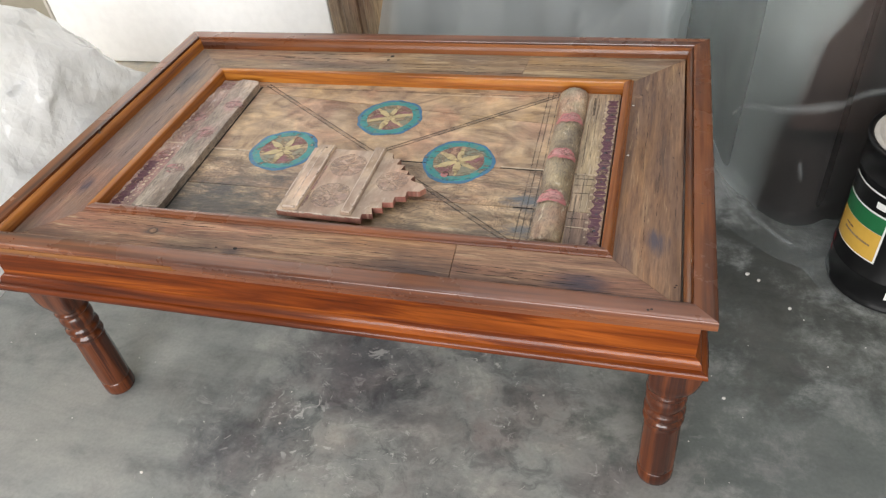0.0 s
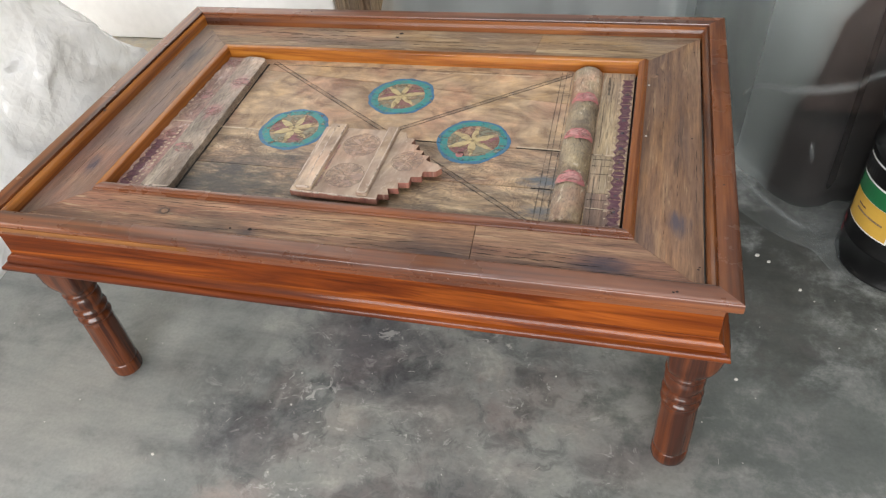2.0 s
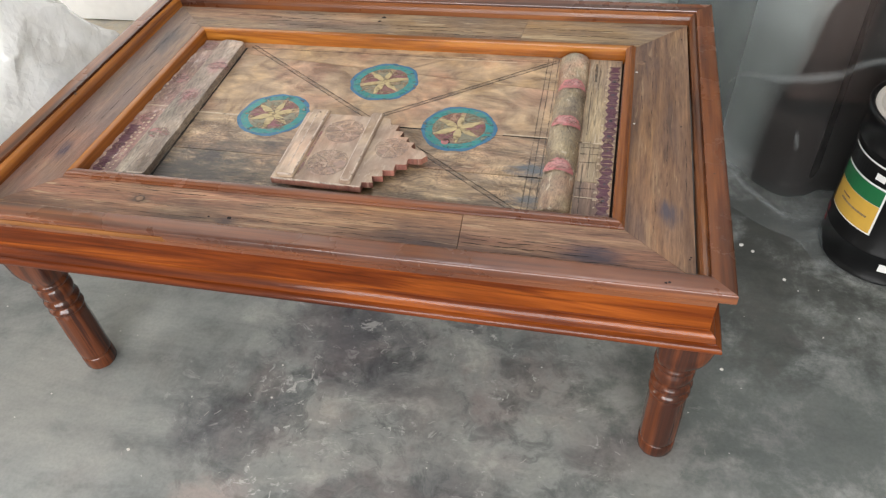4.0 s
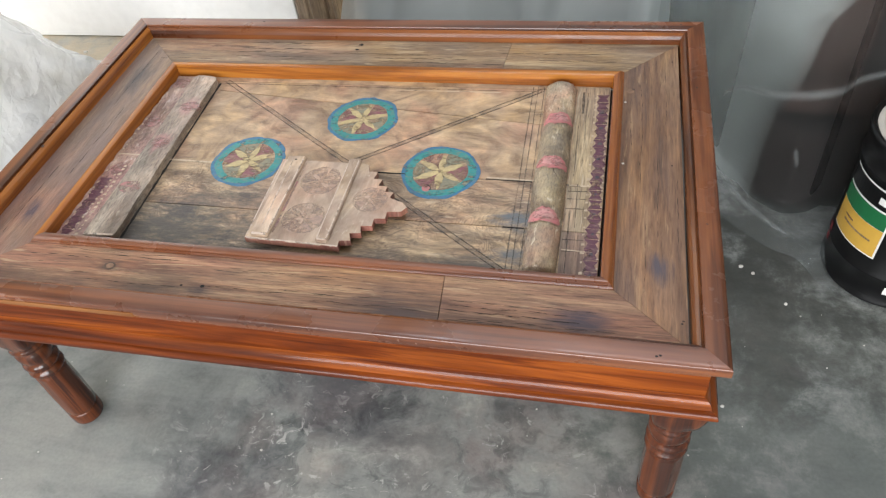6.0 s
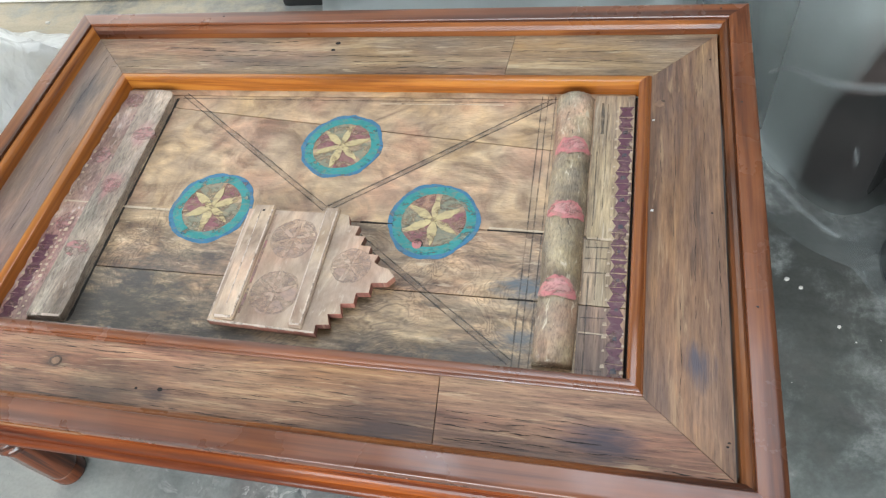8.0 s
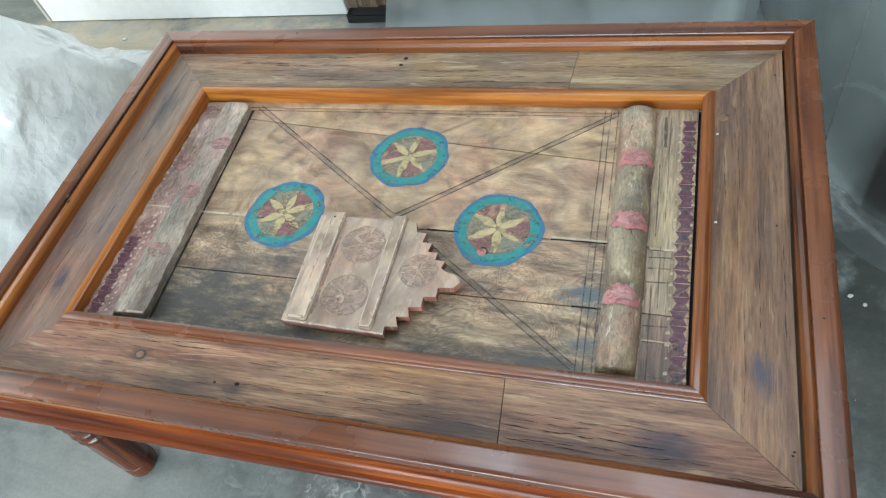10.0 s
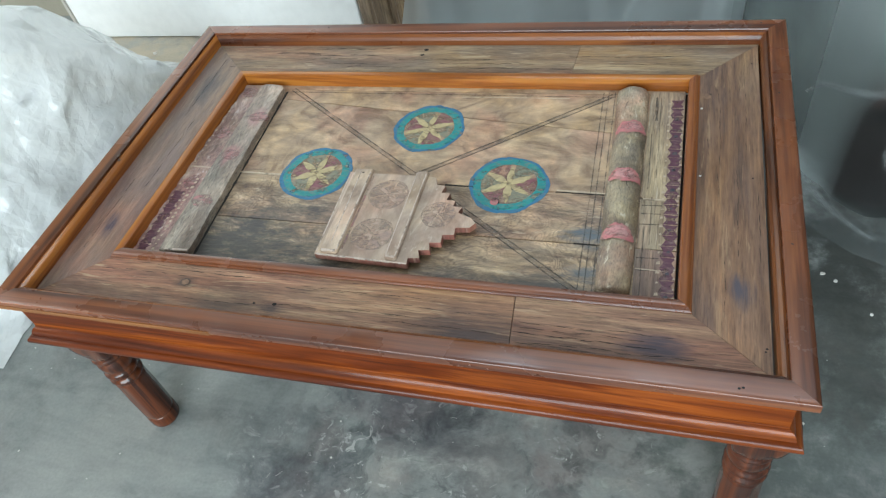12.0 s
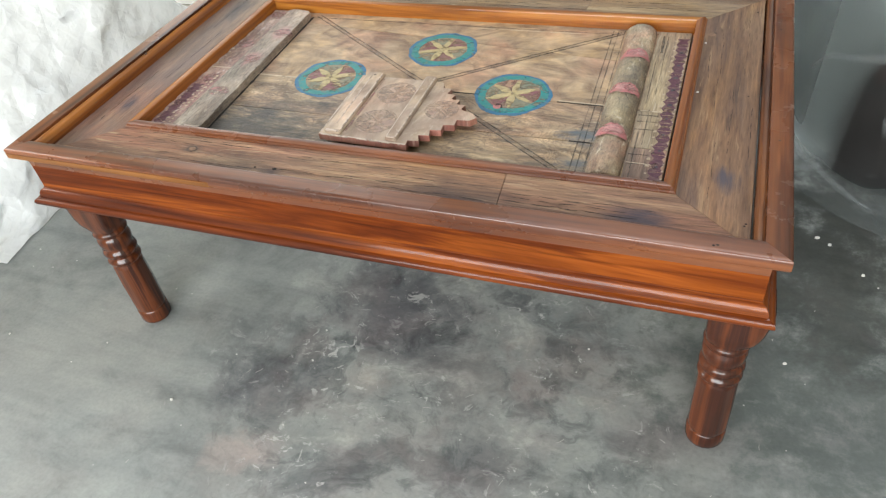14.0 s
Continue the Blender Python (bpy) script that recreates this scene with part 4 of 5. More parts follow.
# the half-round batten
LOGX, LOGR = 0.3785, 0.030
bm = bmesh.new()
rows = 40
prev = None
for i in range(rows + 1):
    y = -0.240 + 0.508 * i / rows
    ring = []
    for k in range(17):
        a = math.pi * k / 16
        rr = LOGR - 0.002 + 0.0035 * i / rows + 0.0020 * noise.noise(Vector((a * 2, y * 14, 3))) + 0.0008 * noise.noise(Vector((a * 7, y * 40, 5)))
        ring.append(bm.verts.new((LOGX + 0.002 - 0.005 * i / rows + rr * math.cos(a), y + 0.003 * noise.noise(Vector((a * 3, i // rows, 8))), PZ - 0.001 + rr * 0.80 * math.sin(a))))
    if prev:
        for k in range(16):
            bm.faces.new((prev[k], prev[k + 1], ring[k + 1], ring[k]))
        bm.faces.new((prev[0], ring[0], ring[16], prev[16]))
    else:
        bm.faces.new(ring)
    prev = ring
bm.faces.new(prev[::-1])
log = part("half_round_batten", bm, "log", table, "grey half-round batten with pink bands", True)


def pink_shape(y, scale, radius):
    """A half-ellipse of paint bent over the round batten."""
    bm = bmesh.new()
    prev = None
    for i in range(10):
        f = i / 9
        yy = y + scale * (0.034 * f - 0.0165)
        reach = scale * 1.12 * math.sqrt(max(0.02, 1 - f ** 2.2)) * (0.82 + 0.18 * min(1, f * 5)) * random.uniform(0.80, 1.08)
        ring = []
        for k in range(11):
            a = math.pi / 2 + reach * (k / 5 - 1)
            ring.append(bm.verts.new((LOGX + radius * math.cos(a), yy + 0.007 * scale * noise.noise(Vector((a * 2.6, y * 40, 0))) + random.uniform(-0.0008, 0.0008), PZ - 0.001 + radius * 0.81 * math.sin(a))))
        if prev:
            for k in range(10):
                bm.faces.new((prev[k], prev[k + 1], ring[k + 1], ring[k]))
        prev = ring
    return bm


for y in (0.146, 0.014, -0.124):
    band = part("pink_band", pink_shape(y, 1.0, LOGR + 0.0022), "pink", log)
    part("rubbed_centre", pink_shape(y + 0.001, 0.60, LOGR + 0.0028), "pink_pale", band)

# painted and notched borders beside the battens
def bows(x, w, z, y0, y1, pitch, lean=0.0):
    """A column of painted bow-tie shapes."""
    bm = bmesh.new()
    n = int((y1 - y0) / pitch)
    for i in range(n):
        y = y0 + i * pitch
        q = [random.uniform(-0.0015, 0.0015) for _ in range(4)]
        c = x + q[0] + lean * (i / n - 0.5)
        prism(bm, [(c - w, y), (c + w, y + q[1]), (c + w * 0.5, y + pitch * 0.5), (c - w * 0.5, y + pitch * 0.5)], z - 0.001, z + 0.0006)
        prism(bm, [(c - w * 0.5, y + pitch * 0.5), (c + w * 0.5, y + pitch * 0.5), (c + w, y + pitch * 0.93 + q[2]), (c - w, y + pitch * 0.93)], z - 0.001, z + 0.0006)
    return bm


def dots(x, w, z, y0, y1, pitch, lean=0.0):
    bm = bmesh.new()
    n = int((y1 - y0) / pitch)
    for i in range(n):
        y = y0 + i * pitch + random.uniform(-0.002, 0.002)
        k = random.uniform(0.4, 1.0)
        c = x + lean * (i / n - 0.5)
        prism(bm, [(c - w * k, y - w * k), (c + w * k, y - w * 0.7 * k), (c + w * k * 0.6, y + w * k), (c - w * k * 0.8, y + w * 0.6 * k)], z - 0.001, z + 0.0008)
    return bm


# the margin beside the half-round batten, a slightly proud strip in three lengths
for y0, y1 in ((-0.2565, -0.1400), (-0.1384, -0.0262), (-0.0215, 0.281)):
    bm = bmesh.new()
    prism(bm, [(0.4115, y0), (0.4735, y0 - 0.001), (0.4740, y1 - 0.001), (0.4085, y1)], PZ - 0.003, PZ + 0.0022, 0.0006)
    part("margin_strip", bm, "notched", table, "notched margin strip beside the batten")
NZ = PZ + 0.0022
tagged(part("painted_border", bows(0.4610, 0.0122, NZ, -0.25, 0.275, 0.0240), "purple", table, "row of faded purple bow shapes"), kind="stuff")
tagged(part("painted_border", dots(0.4610, 0.0052, NZ, -0.238, 0.275, 0.0480), "bow_blue", table, "blue-black centres of painted bows"), kind="stuff")
tagged(part("notched_edge", dots(0.4465, 0.0035, NZ, -0.25, 0.27, 0.0205), "notch", table, "row of pale notches"), kind="stuff")
tagged(part("notched_edge", dots(0.4720, 0.0028, NZ, -0.24, 0.27, 0.0205), "notch", table, "row of pale notches"), kind="stuff")
for y in (-0.240, -0.186, -0.160, -0.085, -0.060, -0.04):
    part("scratched_line", strip(0.412, y, 0.446, y + 0.001, 0.0018, NZ), "blue_line", table)
part("pale_line", strip(0.412, -0.183, 0.472, -0.185, 0.0022, NZ), "notch", table)
for x, y0, y1, w in ((0.4215, -0.255, -0.09, 0.0022), (0.4300, -0.13, -0.02, 0.0016), (0.4195, 0.0, 0.15, 0.0018), (0.4235, 0.19, 0.262, 0.0045), (0.4320, 0.03, 0.26, 0.0014)):
    part("scratched_line", strip(x, y0, x - 0.002, y1, w, NZ, 0.0005, 0.0006), "blue_line", table)
for x0, y0, x1, y1, w in ((0.262, -0.0125, 0.348, -0.0150, 0.0035), (-0.398, -0.0085, -0.290, -0.0105, 0.004)):
    part("pale_split", strip(x0, y0, x1, y1, w), "notch", table)
part("split_wood", strip(0.413, -0.0225, 0.473, -0.0245, 0.004, NZ - 0.001, 0.0005), "notch", table)
for x0, y0, x1, y1 in ((0.26, -0.0172, 0.346, -0.0185), (0.308, -0.1375, 0.345, -0.1380), (0.05, -0.0140, 0.11, -0.0150)):
    part("crack", strip(x0, y0, x1, y1, 0.0022, PZ, 0.0007), "groove", table)

# raised, notched border beside the flat batten
bm = bmesh.new()
edge, n = [], 26
for i in range(n + 1):
    y = -0.252 + 0.525 * i / n
    edge.append((-0.5165 + 0.012 * max(0.0, (i / n - 0.5)) + (0.004 if i % 2 else 0.0), y))
prism(bm, [(-0.4535, -0.252)] + [(-0.4615, 0.273)] + edge[::-1], PZ - 0.001, PZ + 0.009, 0.0)
border_strip = part("notched_border", bm, "rose", table, "rose-washed notched border strip")
tagged(part("painted_border", bows(-0.496, 0.014, PZ + 0.009, -0.25, -0.06, 0.024), "purple", border_strip), kind="stuff")
tagged(part("notched_edge", dots(-0.473, 0.0040, PZ + 0.009, -0.25, -0.03, 0.012, -0.003), "notch", border_strip), kind="stuff")
tagged(part("notched_edge", dots(-0.484, 0.0030, PZ + 0.009, -0.245, -0.05, 0.017), "notch", border_strip), kind="stuff")
tagged(part("notched_edge", dots(-0.508, 0.003, PZ + 0.009, -0.25, 0.24, 0.017), "notch", border_strip), kind="stuff")
for x, y in ((-0.484, -0.055), (-0.488, 0.10), (-0.486, 0.245)):
    bm = bmesh.new()
    o = [(x + 0.018 * math.cos(q * 0.449) * random.uniform(0.88, 1.05), y + 0.020 * math.sin(q * 0.449) * random.uniform(0.8, 1.1)) for q in range(14)]
    prism(bm, o, PZ + 0.008, PZ + 0.0097)
    part("pink_patch", bm, "pink_worn", border_strip)
part("pale_split", strip(-0.512, -0.0085, -0.460, -0.0095, 0.003, PZ + 0.009), "notch", border_strip)

# ---- the small carved board lying on the old door ----
carved = thing("carved_board", "small pale carved board with saw-toothed end lying on the table", "carved board")
CZ = 0.466
outline = [(-0.138, -0.0155), (-0.1335, -0.2265), (0.0405, -0.2325)]
for x, y in ((0.039, -0.218), (0.052, -0.199), (0.067, -0.180), (0.086, -0.160), (0.105, -0.141)):
    outline += [(x, y), (x + 0.020, y + 0.002)] if x < 0.1 else [(x, y)]
outline += [(0.129, -0.139), (0.138, -0.127), (0.127, -0.115), (0.110, -0.110), (0.101, -0.104)]
for x, y in ((0.105, -0.091), (0.089, -0.076), (0.075, -0.058), (0.061, -0.039)):
    outline += [(x, y), (x - 0.017, y + 0.001)]
outline += [(0.038, -0.019), (0.026, -0.0165)]
bm = bmesh.new()
prism(bm, outline, CZ - 0.0125, CZ)
body = part("board", bm, "carved", carved)
body.data.materials.append(M["cut_edge"])
for f in body.data.polygons:
    f.material_index = 1 if abs(f.normal.z) < 0.3 else 0
for x0, x1, y0, y1 in ((-0.105, -0.085, -0.205, -0.045), (0.0, 0.03, -0.205, -0.045)):
    part("cleat", box(x0, x1, y0, y1, PZ + 0.0014, CZ - 0.0122, 0.001), "groove", carved)


def batten(x0, x1, x2, x3, y0, y1, h):
    """A low batten, its ends x0 to x1 in front and x2 to x3 behind."""
    bm = bmesh.new()
    prism(bm, [(x0, y0), (x1, y0 - 0.001), (x3, y1 + 0.001), (x2, y1)], CZ - 0.001, CZ + h, 0)
    bmesh.ops.bevel(bm, geom=bm.edges[:], offset=0.0022, segments=2, affect="EDGES")
    return part("batten", bm, "carved", carved)


batten(-0.1235, -0.090, -0.126, -0.090, -0.2225, -0.0105, 0.007)
batten(-0.001, 0.021, -0.001, 0.0225, -0.2265, -0.0110, 0.008)
# rubbed pale edges
for x0, y0, x1, y1, w, h in ((-0.132, -0.2255, 0.040, -0.2310, 0.0026, 0.0), (-0.1362, -0.03, -0.1322, -0.22, 0.0020, 0.0), (-0.0925, -0.02, -0.0925, -0.218, 0.0022, 0.007), (-0.112, -0.02, -0.108, -0.20, 0.0016, 0.007),
                             (0.0195, -0.018, 0.0185, -0.222, 0.0022, 0.008), (0.0015, -0.018, 0.0015, -0.222, 0.0016, 0.008), (-0.120, -0.2205, -0.094, -0.2205, 0.003, 0.007), (0.002, -0.2235, 0.018, -0.2240, 0.0035, 0.008)):
    part("worn_edge", strip(x0, y0, x1, y1, w, CZ + h, 0.0005), "pale", carved)
part("nail_hole", strip(-0.109, -0.022, -0.105, -0.022, 0.0035, CZ + 0.007, 0.0004), "groove", carved)
part("pink_line", strip(-0.0865, -0.21, -0.0865, -0.025, 0.0035, CZ, 0.0007, 0.0008), "pink_worn", carved)
for x, y, t, r in ((-0.042, -0.070, 0.35, 0.041), (-0.043, -0.170, 0.45, 0.042), (0.066, -0.113, 0.2, 0.034)):
    rosette(x, y, r, CZ, carved, t, 0, False, "carved_rosette")

# ---- along the back wall ----
white = thing("white_board", "large plain white board standing upright on the floor", "board")
bm = box(-1.88, -0.632, 1.185, 1.215, 0.004, 2.44, 0.003)
part("panel", bm, "white", white)
part("edge_strip", box(-1.90, -1.8805, 1.183, 1.217, 0.004, 2.05, 0.003), "lid", white)

post = thing("door_leaf", "brown panelled wooden door leaf with a black iron foot", "door")
bm = bmesh.new()
prof = [(-0.585, 1.20), (-0.585, 1.135), (-0.578, 1.128), (-0.545, 1.128), (-0.540, 1.133), (-0.532, 1.133), (-0.527, 1.128), (-0.475, 1.128), (-0.470, 1.137), (-0.450, 1.137), (-0.442, 1.126), (-0.345, 1.124), (-0.335, 1.130), (-0.335, 1.175), (-0.44, 1.178)]
prism(bm, [(x - 0.03, y + 0.03) for x, y in prof], 0.05, 2.1)
part("shaft", bm, "post", post)
part("shoe", box(-0.618, -0.365, 1.142, 1.206, 0.0, 0.032, 0.003), "iron", post)
part("shoe_band", box(-0.590, -0.365, 1.139, 1.204, 0.034, 0.050, 0.003), "iron", post)

# ---- covered furniture behind the sheets ----
def cabinet(name, x0, x1, y0, y1, h, mat, label):
    ob = thing(name, label, "cabinet")
    part("body", box(x0, x1, y0, y1, 0.06, h, 0.006), mat, ob)
    w = (x1 - x0) / 2
    for k in range(2):
        part("door", box(x0 + k * w + 0.02, x0 + (k + 1) * w - 0.02, y0 - 0.016, y0 - 0.0005, 0.12, h - 0.06, 0.004), mat, ob)
    part("plinth", box(x0 + 0.02, x1 - 0.02, y0 + 0.02, y1 - 0.02, 0.0, 0.0595, 0), mat, ob)
    return ob


cabinet("covered_locker", 0.56, 2.0, 1.21, 1.345, 1.7, "locker", "grey-green painted locker standing behind a plastic sheet")
cabinet("covered_cabinet", -0.32, 0.54, 1.18, 1.345, 1.5, "dark", "dark wooden cabinet standing under a plastic sheet")

seat = thing("covered_armchair", "dark brown wooden armchair standing under a plastic sheet", "armchair")
bm = bmesh.new()
prism(bm, [(0.800, 0.62), (0.800, 0.54), (0.832, 0.485), (0.895, 0.425), (0.96, 0.415), (1.03, 0.462), (1.60, 0.475), (1.64, 1.0), (0.86, 1.0)], 0.014, 0.23, 0.012)
part("seat", bm, "dark", seat)
bm = bmesh.new()
prism(bm, [(0.878, 0.2), (1.68, 0.2), (1.68, 0.78), (1.10, 0.68), (0.945, 0.575), (0.880, 0.50)], -0.62, -0.515, 0.010)
for v in bm.verts:
    v.co = Vector((v.co.x, -v.co.z, v.co.y))
part("backrest", bm, "umber", seat)
for x, y in ((0.95, 0.56), (1.56, 0.56), (0.97, 0.95), (1.6, 0.95)):
    part("leg", box(x - 0.02, x + 0.02, y - 0.02, y + 0.02, 0.0, 0.0145, 0.003), "dark", seat)
part("rail", box(0.90, 1.60, 0.495, 0.514, 0.30, 0.335, 0.006), "umber", seat)
for x in (1.02, 1.14, 1.26):
    part("slat", box(x, x + 0.05, 0.499, 0.514, 0.3355, 0.56, 0.004), "dark", seat)

# ---- polythene sheets ----
def back_sheet(u, v):
    z = 0.012 + 2.3 * v
    left = -0.455 + 0.28 * min(z, 0.6)
    x = left + (1.02 - left) * u
    deep = 0.03 * noise.noise(Vector((x * 5, z * 0.8, 2))) + 0.012 * noise.noise(Vector((x * 13, z * 1.2, 7))) + 0.02 * fold(x, 0, z * 0.3, 2.3, 6) ** 4
    y = 1.085 + deep - 0.05 * (1 - v) ** 3 * min(1, max(0, (0.66 - x) / 0.08))
    if 0.52 < x < 0.64:
        y -= 0.09 * math.sin((x - 0.52) / 0.12 * math.pi) * (0.5 + 0.5 * v)
    y = 1.14 + 0.3 * deep if x > 0.64 else min(y, 1.155)
    return x, y, z


tagged(part("plastic_sheet", sheet(back_sheet, 150, 90), "film", None, "", True), "milky plastic sheet hanging in soft folds over furniture", "plastic sheet", "dust sheets")

BASE = [(0.60, 1.06), (0.635, 0.80), (0.69, 0.55), (0.745, 0.42), (0.805, 0.341), (0.87, 0.283), (0.93, 0.25), (0.965, 0.185), (1.02, 0.14), (1.09, 0.112), (1.30, 0.09), (1.70, 0.06), (2.2, 0.03)]
HANG = [(0.63, 1.10), (0.69, 0.86), (0.74, 0.64), (0.765, 0.525), (0.818, 0.430), (0.885, 0.372), (0.945, 0.378), (0.99, 0.42), (1.06, 0.44), (1.15, 0.44), (1.35, 0.43), (1.75, 0.40), (2.2, 0.38)]


def side_sheet(u, v):
    """The hem spreads over the floor; above it the sheet hangs nearly upright."""
    b, s = curve_at(BASE, u), curve_at(HANG, u)
    if v < 0.25:
        f = v / 0.25
        x, y = b[0] + (s[0] - b[0]) * f, b[1] + (s[1] - b[1]) * f
        z = 0.005 + 0.075 * f ** 1.7 + 0.020 * fold(x, y, 0, 6, 2) ** 2 * math.sin(math.pi * f) ** 0.7
    else:
        f = (v - 0.25) / 0.75
        x, y, z = s[0] + 0.02 * f, s[1] + 0.10 * f, 0.08 + 1.24 * f
    w = min(1, v * 5) * (0.4 if v < 0.6 else 1.0)
    k = 0.028 * noise.noise(Vector((x * 4, y * 4, z * 1.2))) + 0.010 * noise.noise(Vector((x * 9 + 3, y * 9, z * 2)))
    return x - k * w * 0.8, y - k * w, max(0.004, z)


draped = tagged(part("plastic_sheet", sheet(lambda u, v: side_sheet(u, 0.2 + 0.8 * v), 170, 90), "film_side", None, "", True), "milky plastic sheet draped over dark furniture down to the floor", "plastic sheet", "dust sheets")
part("hem", sheet(lambda u, v: side_sheet(u, 0.2 * v), 200, 24), "film_fold", draped, "gathered hem lying on the floor", True)


def crease(path, width, seed):
    """A doubled-over fold standing a little proud of the draped sheet."""
    def fn(u, v):
        pu, pv = curve_at(path, u)
        x, y, z = side_sheet(pu, min(1, max(0.02, pv + (v - 0.5) * width * (0.4 + 0.6 * math.sin(math.pi * u)) + 0.0022 * noise.noise(Vector((u * 5, seed, 0))))))
        lift = 0.002 + 0.08 * width * math.sin(math.pi * v)
        return x - lift * 0.5, y - lift, z + lift * 0.4
    return part("fold", sheet(fn, 40, 5), "film_crease", draped, "", True)


def soft_fold(path, width, seed):
    for k in (1.3, 0.7, 0.35):
        crease(path, width * k, seed)


soft_fold([(0.20, 0.335), (0.265, 0.375), (0.34, 0.400), (0.405, 0.417), (0.48, 0.425), (0.565, 0.426), (0.66, 0.431), (0.75, 0.436)], 0.013, 1)
soft_fold([(0.420, 0.333), (0.427, 0.326), (0.434, 0.320), (0.442, 0.314)], 0.020, 6)
soft_fold([(0.22, 0.17), (0.27, 0.15), (0.34, 0.16), (0.41, 0.14), (0.46, 0.12)], 0.030, 4)

# doubled layers of film within the drape, each reaching a little further
REACH = [(0.0, 0.30), (0.30, 0.305), (0.36, 0.315), (0.41, 0.35), (0.45, 0.364), (0.51, 0.380), (0.545, 0.42), (0.58, 0.455), (1.0, 0.80)]


def doubled(k):
    def fn(u, v):
        v = 0.15 + 0.83 * v
        for (a, p), (b, q) in zip(REACH, REACH[1:]):
            if a <= v <= b:
                edge = p + (q - p) * (v - a) / (b - a)
        edge += 0.011 * (k - 2) + 0.010 * noise.noise(Vector((v * 4, k * 3.1, 1)))
        x, y, z = side_sheet(0.02 + 0.012 * k + (edge - 0.02 - 0.012 * k) * u, v)
        lift = 0.009 + 0.003 * k
        return x + lift, y + lift * 0.8, z
    return fn


for k in range(5):
    part("inner_layer", sheet(doubled(k), 50, 100), "film_layer", draped, "doubled milky layer of film", True)

# the heap on the other side
HEAP_Y = [(-0.30, 0.0), (-0.24, 0.02), (-0.15, 0.13), (-0.046, 0.295), (0.046, 0.42), (0.10, 0.464), (0.176, 0.50), (0.28, 0.585), (0.37, 0.615), (0.474, 0.558), (0.524, 0.523), (0.598, 0.440), (0.666, 0.369), (0.735, 0.290), (0.752, 0.195), (0.79, 0.115), (0.85, 0.05), (1.0, 0.012)]


def ridge(y):
    for (a, h), (b, k) in zip(HEAP_Y, HEAP_Y[1:]):
        if a <= y <= b:
            return h + (k - h) * (y - a) / (b - a)
    return 0.0


def heap_sheet(u, v):
    y = -0.32 + 1.32 * u
    foot = -1.07 - 0.05 * math.sin(u * 7) - 0.10 * abs(y - 0.3) ** 1.5
    h = ridge(y)
    if v < 0.5:
        f = v / 0.5
        x = foot - 0.20 * f ** 1.6
        z = h * (f ** 0.85)
    else:
        f = (v - 0.5) / 0.5
        h *= 1 - 0.9 * min(1, f * 5) * min(1, max(0, (0.42 - y) / 0.10))
        x = foot - 0.20 - 0.75 * f
        z = h * (1 - 0.25 * f ** 2) + 0.04 * f * (1 - f)
    w = min(1.0, 0.2 + h * 3) * min(1, v * 8 + 0.1)
    k = 0.04 * (fold(x, y, z, 2.2, 3) ** 2 - 0.5) + 0.014 * (fold(x, y, z, 5, 8) ** 3 - 0.3)
    return x + k * w, y + 0.4 * k * w, max(0.004, z + 0.5 * k * w + 0.01 * fold(x, y, 0, 8, 1))


def crumpled(nu, nv):
    """The heap as film crushed into many small flat facets."""
    rnd = random.Random(11)
    bm = bmesh.new()
    grid = []
    for i in range(nu + 1):
        row = []
        for j in range(nv + 1):
            du = rnd.uniform(-0.38, 0.38) if 0 < i < nu else 0
            dv = rnd.uniform(-0.38, 0.38) if 0 < j < nv else 0
            x, y, z = heap_sheet((i + du) / nu, (j + dv) / nv)
            k = rnd.gauss(0, 0.004) if z > 0.02 else 0
            row.append(bm.verts.new((x + k, y + k * 0.4, max(0.004, z + k * 0.6))))
        grid.append(row)
    for i in range(nu):
        for j in range(nv):
            a, b, c, d = grid[i][j], grid[i + 1][j], grid[i + 1][j + 1], grid[i][j + 1]
            if rnd.random() < 0.5:
                bm.faces.new((a, b, c)), bm.faces.new((a, c, d))
            else:
                bm.faces.new((a, b, d)), bm.faces.new((b, c, d))
    return bm


tagged(part("plastic_sheet", crumpled(40, 36), "film_heap", None, "", True), "crumpled shiny white plastic sheet heaped over a covered crate", "plastic sheet", "dust sheets")
crate = thing("covered_crate", "cream cardboard crate hidden under crumpled plastic", "crate")
bm = bmesh.new()
prism(bm, [(-1.95, 0.43), (-1.42, 0.44), (-1.40, 0.58), (-1.95, 0.60)], 0.0, 0.33, 0.01)
part("body", bm, "cloth", crate)


def cream_sheet(u, v):
    y = -0.75 + 1.3 * u
    foot = -1.62 - 0.05 * math.sin(u * 9)
    if v < 0.6:
        x, z = foot - 0.22 * (v / 0.6) ** 1.5, 0.95 * v / 0.6
    else:
        x, z = foot - 0.22 - 0.8 * (v - 0.6) / 0.4, 0.95
    k = 0.05 * (fold(x, y, z * 0.5, 3, 9) - 0.5)
    return x + k, y, max(0.004, z + 0.3 * k)


tagged(part("dust_cloth", sheet(cream_sheet, 60, 50), "cloth", None, "", True), "cream cotton dust cloth draped to the floor", "dust cloth", "dust sheets")

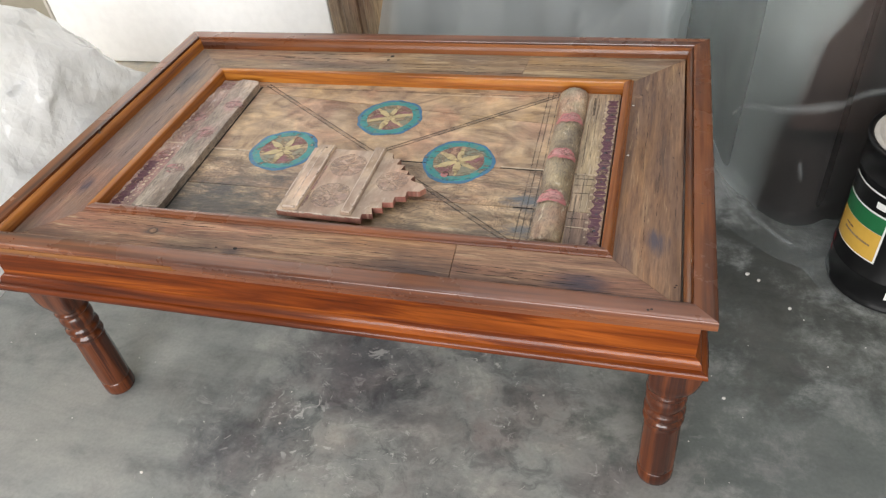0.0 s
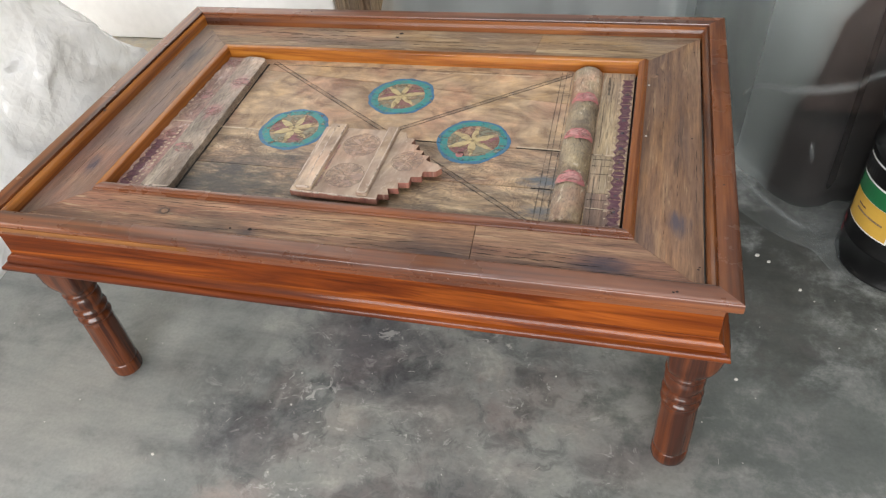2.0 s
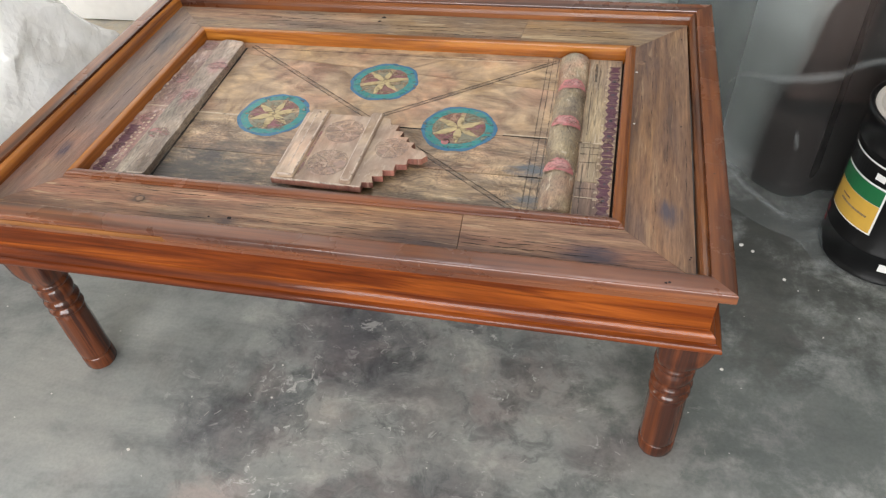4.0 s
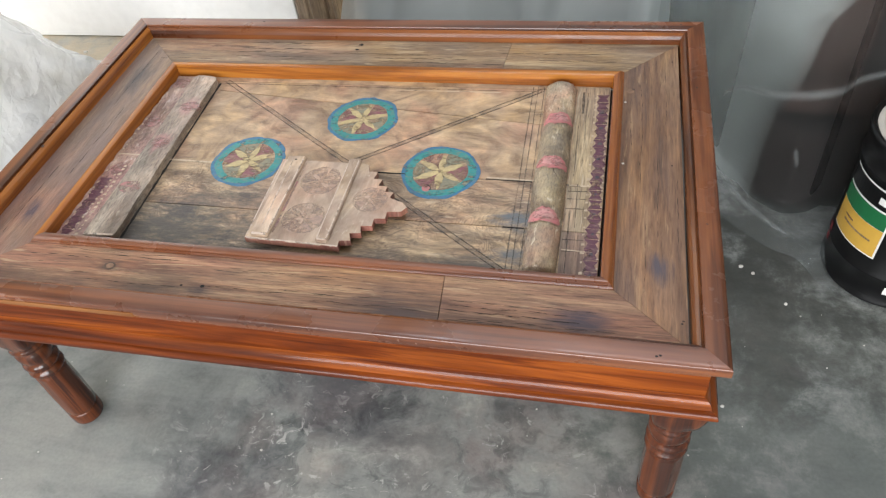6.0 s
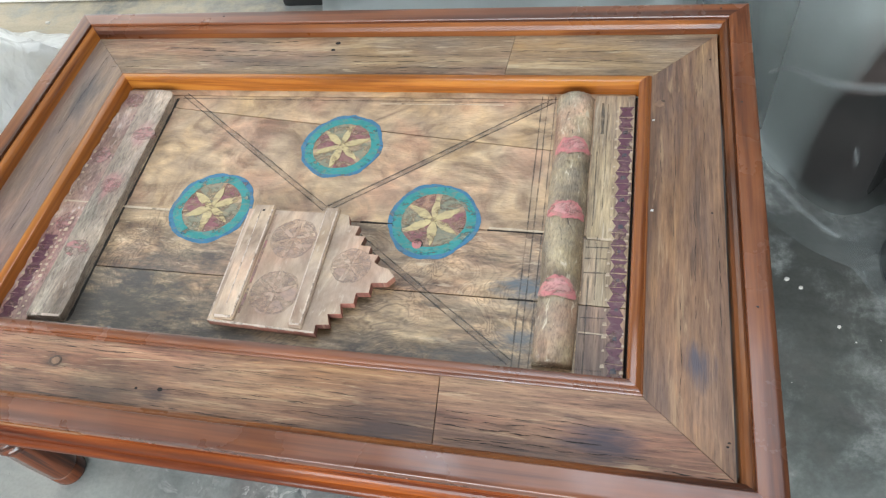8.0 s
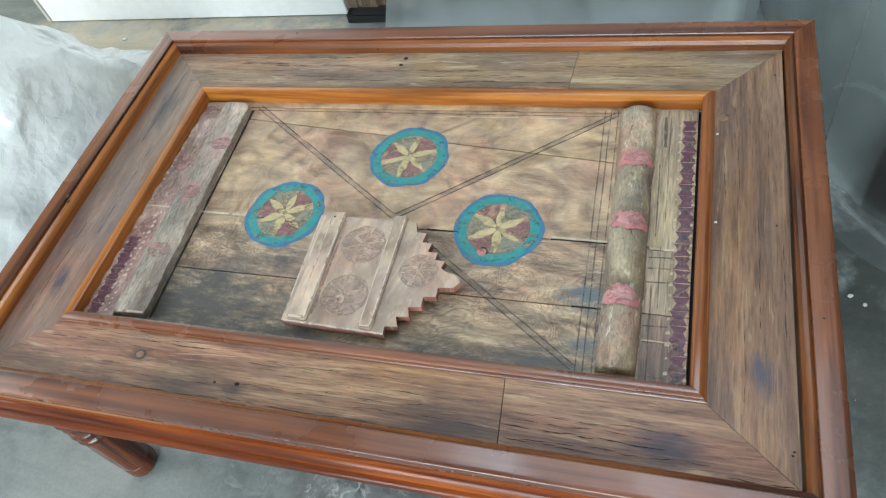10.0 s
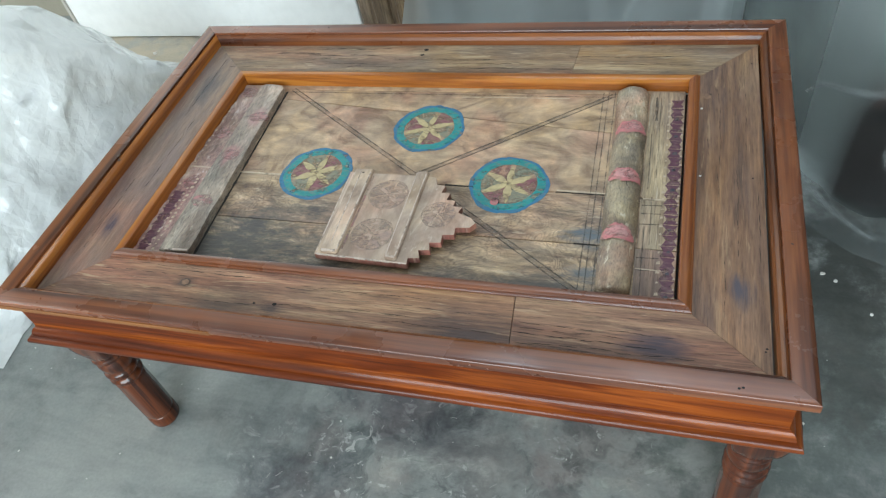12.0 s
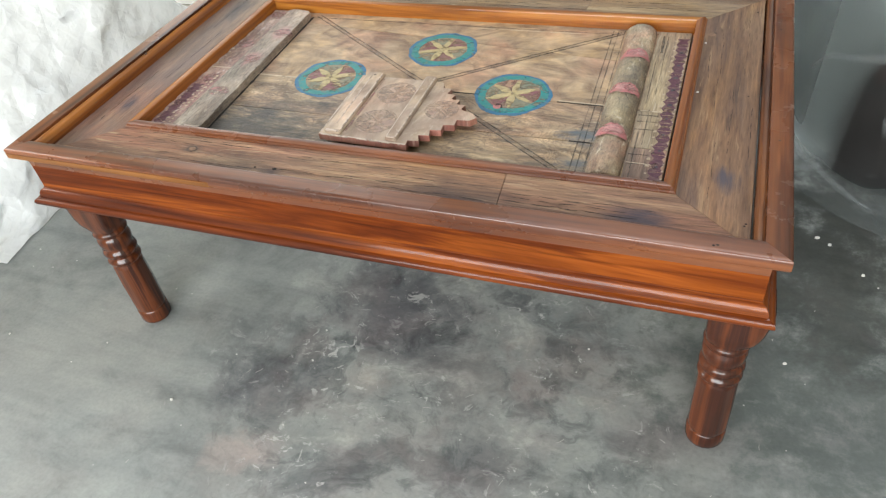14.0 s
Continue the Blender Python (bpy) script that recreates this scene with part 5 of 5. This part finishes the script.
# ---- the drum ----
DX, DY, DR, DH = 1.122, 0.258, 0.140, 0.387
drum = thing("paint_drum", "black tin paint drum with green and gold label", "paint drum", place=(DX, DY, 0))
bm = lathe([(DR - 0.006, 0.004), (DR, 0.008), (DR, 0.012), (DR - 0.003, 0.016), (DR - 0.003, 0.078), (DR, 0.083), (DR, 0.087), (DR - 0.003, 0.092), (DR - 0.003, 0.308), (DR, 0.313), (DR, 0.318), (DR - 0.003, 0.323),
            (DR - 0.003, DH - 0.014), (DR + 0.002, DH - 0.010), (DR + 0.002, DH - 0.002), (DR - 0.002, DH), (DR - 0.007, DH - 0.001), (DR - 0.009, DH - 0.012)], 64)
part("body", bm, "black", drum, "", True)
part("lid", lathe([(0.0005, DH - 0.006), (DR * 0.45, DH - 0.006), (DR - 0.026, DH - 0.006), (DR - 0.020, DH - 0.003), (DR - 0.0095, DH - 0.004), (DR - 0.0095, DH - 0.020)][::-1], 48), "lid", drum, "pale grey lid")


def wrap(a0, a1, z0, z1, r):
    bm = bmesh.new()
    n = 14
    lo = [bm.verts.new((r * math.cos(a0 + (a1 - a0) * i / n), r * math.sin(a0 + (a1 - a0) * i / n), z0)) for i in range(n + 1)]
    hi = [bm.verts.new((v.co.x, v.co.y, z1)) for v in lo]
    for i in range(n):
        bm.faces.new((lo[i], lo[i + 1], hi[i + 1], hi[i]))
    return bm


A0, A1 = radians(176), radians(232)
label = part("label", wrap(A0, A1, 0.128, 0.298, DR - 0.0018), "label_white", drum, "white-edged label")
g = 0.012
part("label_panel", wrap(A0 + g, A1 - 0.03, 0.252, 0.294, DR - 0.0012), "black", label)
part("label_panel", wrap(A0 + g, A1 - 0.03, 0.206, 0.247, DR - 0.0012), "label_green", label)
part("label_panel", wrap(A0 + g, A1 - 0.03, 0.132, 0.205, DR - 0.0012), "label_gold", label)
part("text_bar", wrap(A1 - 0.26, A1 - 0.10, 0.264, 0.280, DR - 0.0006), "label_white", label)
part("text_bar", wrap(A0 + 0.25, A1 - 0.15, 0.166, 0.171, DR - 0.0006), "post", label)
part("text_bar", wrap(A0 + 0.25, A0 + 0.45, 0.180, 0.184, DR - 0.0006), "post", label)
part("hazard_mark", wrap(radians(168), radians(176), 0.060, 0.110, DR - 0.0012), "label_red", drum)
bm = wrap(radians(250), radians(258), 0.045, 0.066, DR - 0.0012)
part("round_mark", bm, "label_white", drum)

# ---- small litter on the floor ----
bm = bmesh.new()
rnd = random.Random(5)
for i in range(170):
    x, y = rnd.uniform(-1.3, 1.4), rnd.uniform(-1.1, 0.9)
    s = rnd.choice((0.0010, 0.0013, 0.0016, 0.002, 0.0028))
    a = rnd.uniform(0, 6.28)
    o = [(x + s * rnd.uniform(0.5, 1.3) * math.cos(a + q * 1.256), y + s * rnd.uniform(0.4, 1.2) * math.sin(a + q * 1.256)) for q in range(5)]
    prism(bm, o, -0.0005, s * 0.6)
tagged(part("floor_chips", bm, "chip"), "tiny pale plaster chips scattered on the floor", "debris", kind="stuff")
for x, y, s in ((-0.424, -0.567, 0.0035), (0.892, 0.115, 0.004), (0.805, 0.219, 0.005), (0.83, 0.20, 0.004), (-1.479, 1.072, 0.008), (0.741, -0.168, 0.004)):
    bm = bmesh.new()
    prism(bm, [(x + s * rnd.uniform(0.8, 1.2) * math.cos(q * 0.9), y + s * rnd.uniform(0.7, 1.1) * math.sin(q * 0.9)) for q in range(7)], -0.0005, s * 0.8, s * 0.2)
    tagged(part("plaster_crumb", bm, "chip"), "pale plaster crumb lying on the concrete floor", "debris", "plaster crumbs")

bm = bmesh.new()
for i in range(70):
    x, y = rnd.gauss(0.08, 0.26), rnd.gauss(-0.36, 0.16)
    if rnd.random() < 0.25:
        x, y = rnd.uniform(-1.2, 1.1), rnd.uniform(-0.9, 0.5)
    a, length, bend, w = rnd.gauss(0.7, 0.9), rnd.uniform(0.004, 0.018), rnd.uniform(-1.1, 1.1), rnd.uniform(0.00025, 0.0005)
    left, right = [], []
    for q in range(6):
        left.append((x - math.sin(a) * w, y + math.cos(a) * w))
        right.append((x + math.sin(a) * w, y - math.cos(a) * w))
        x, y, a = x + math.cos(a) * length / 5, y + math.sin(a) * length / 5, a + bend / 5
    prism(bm, left + right[::-1], -0.0004, 0.0007)
tagged(part("wood_fibres", bm, "fibre"), "thin pale wood fibres scattered on the floor", "debris", kind="stuff")
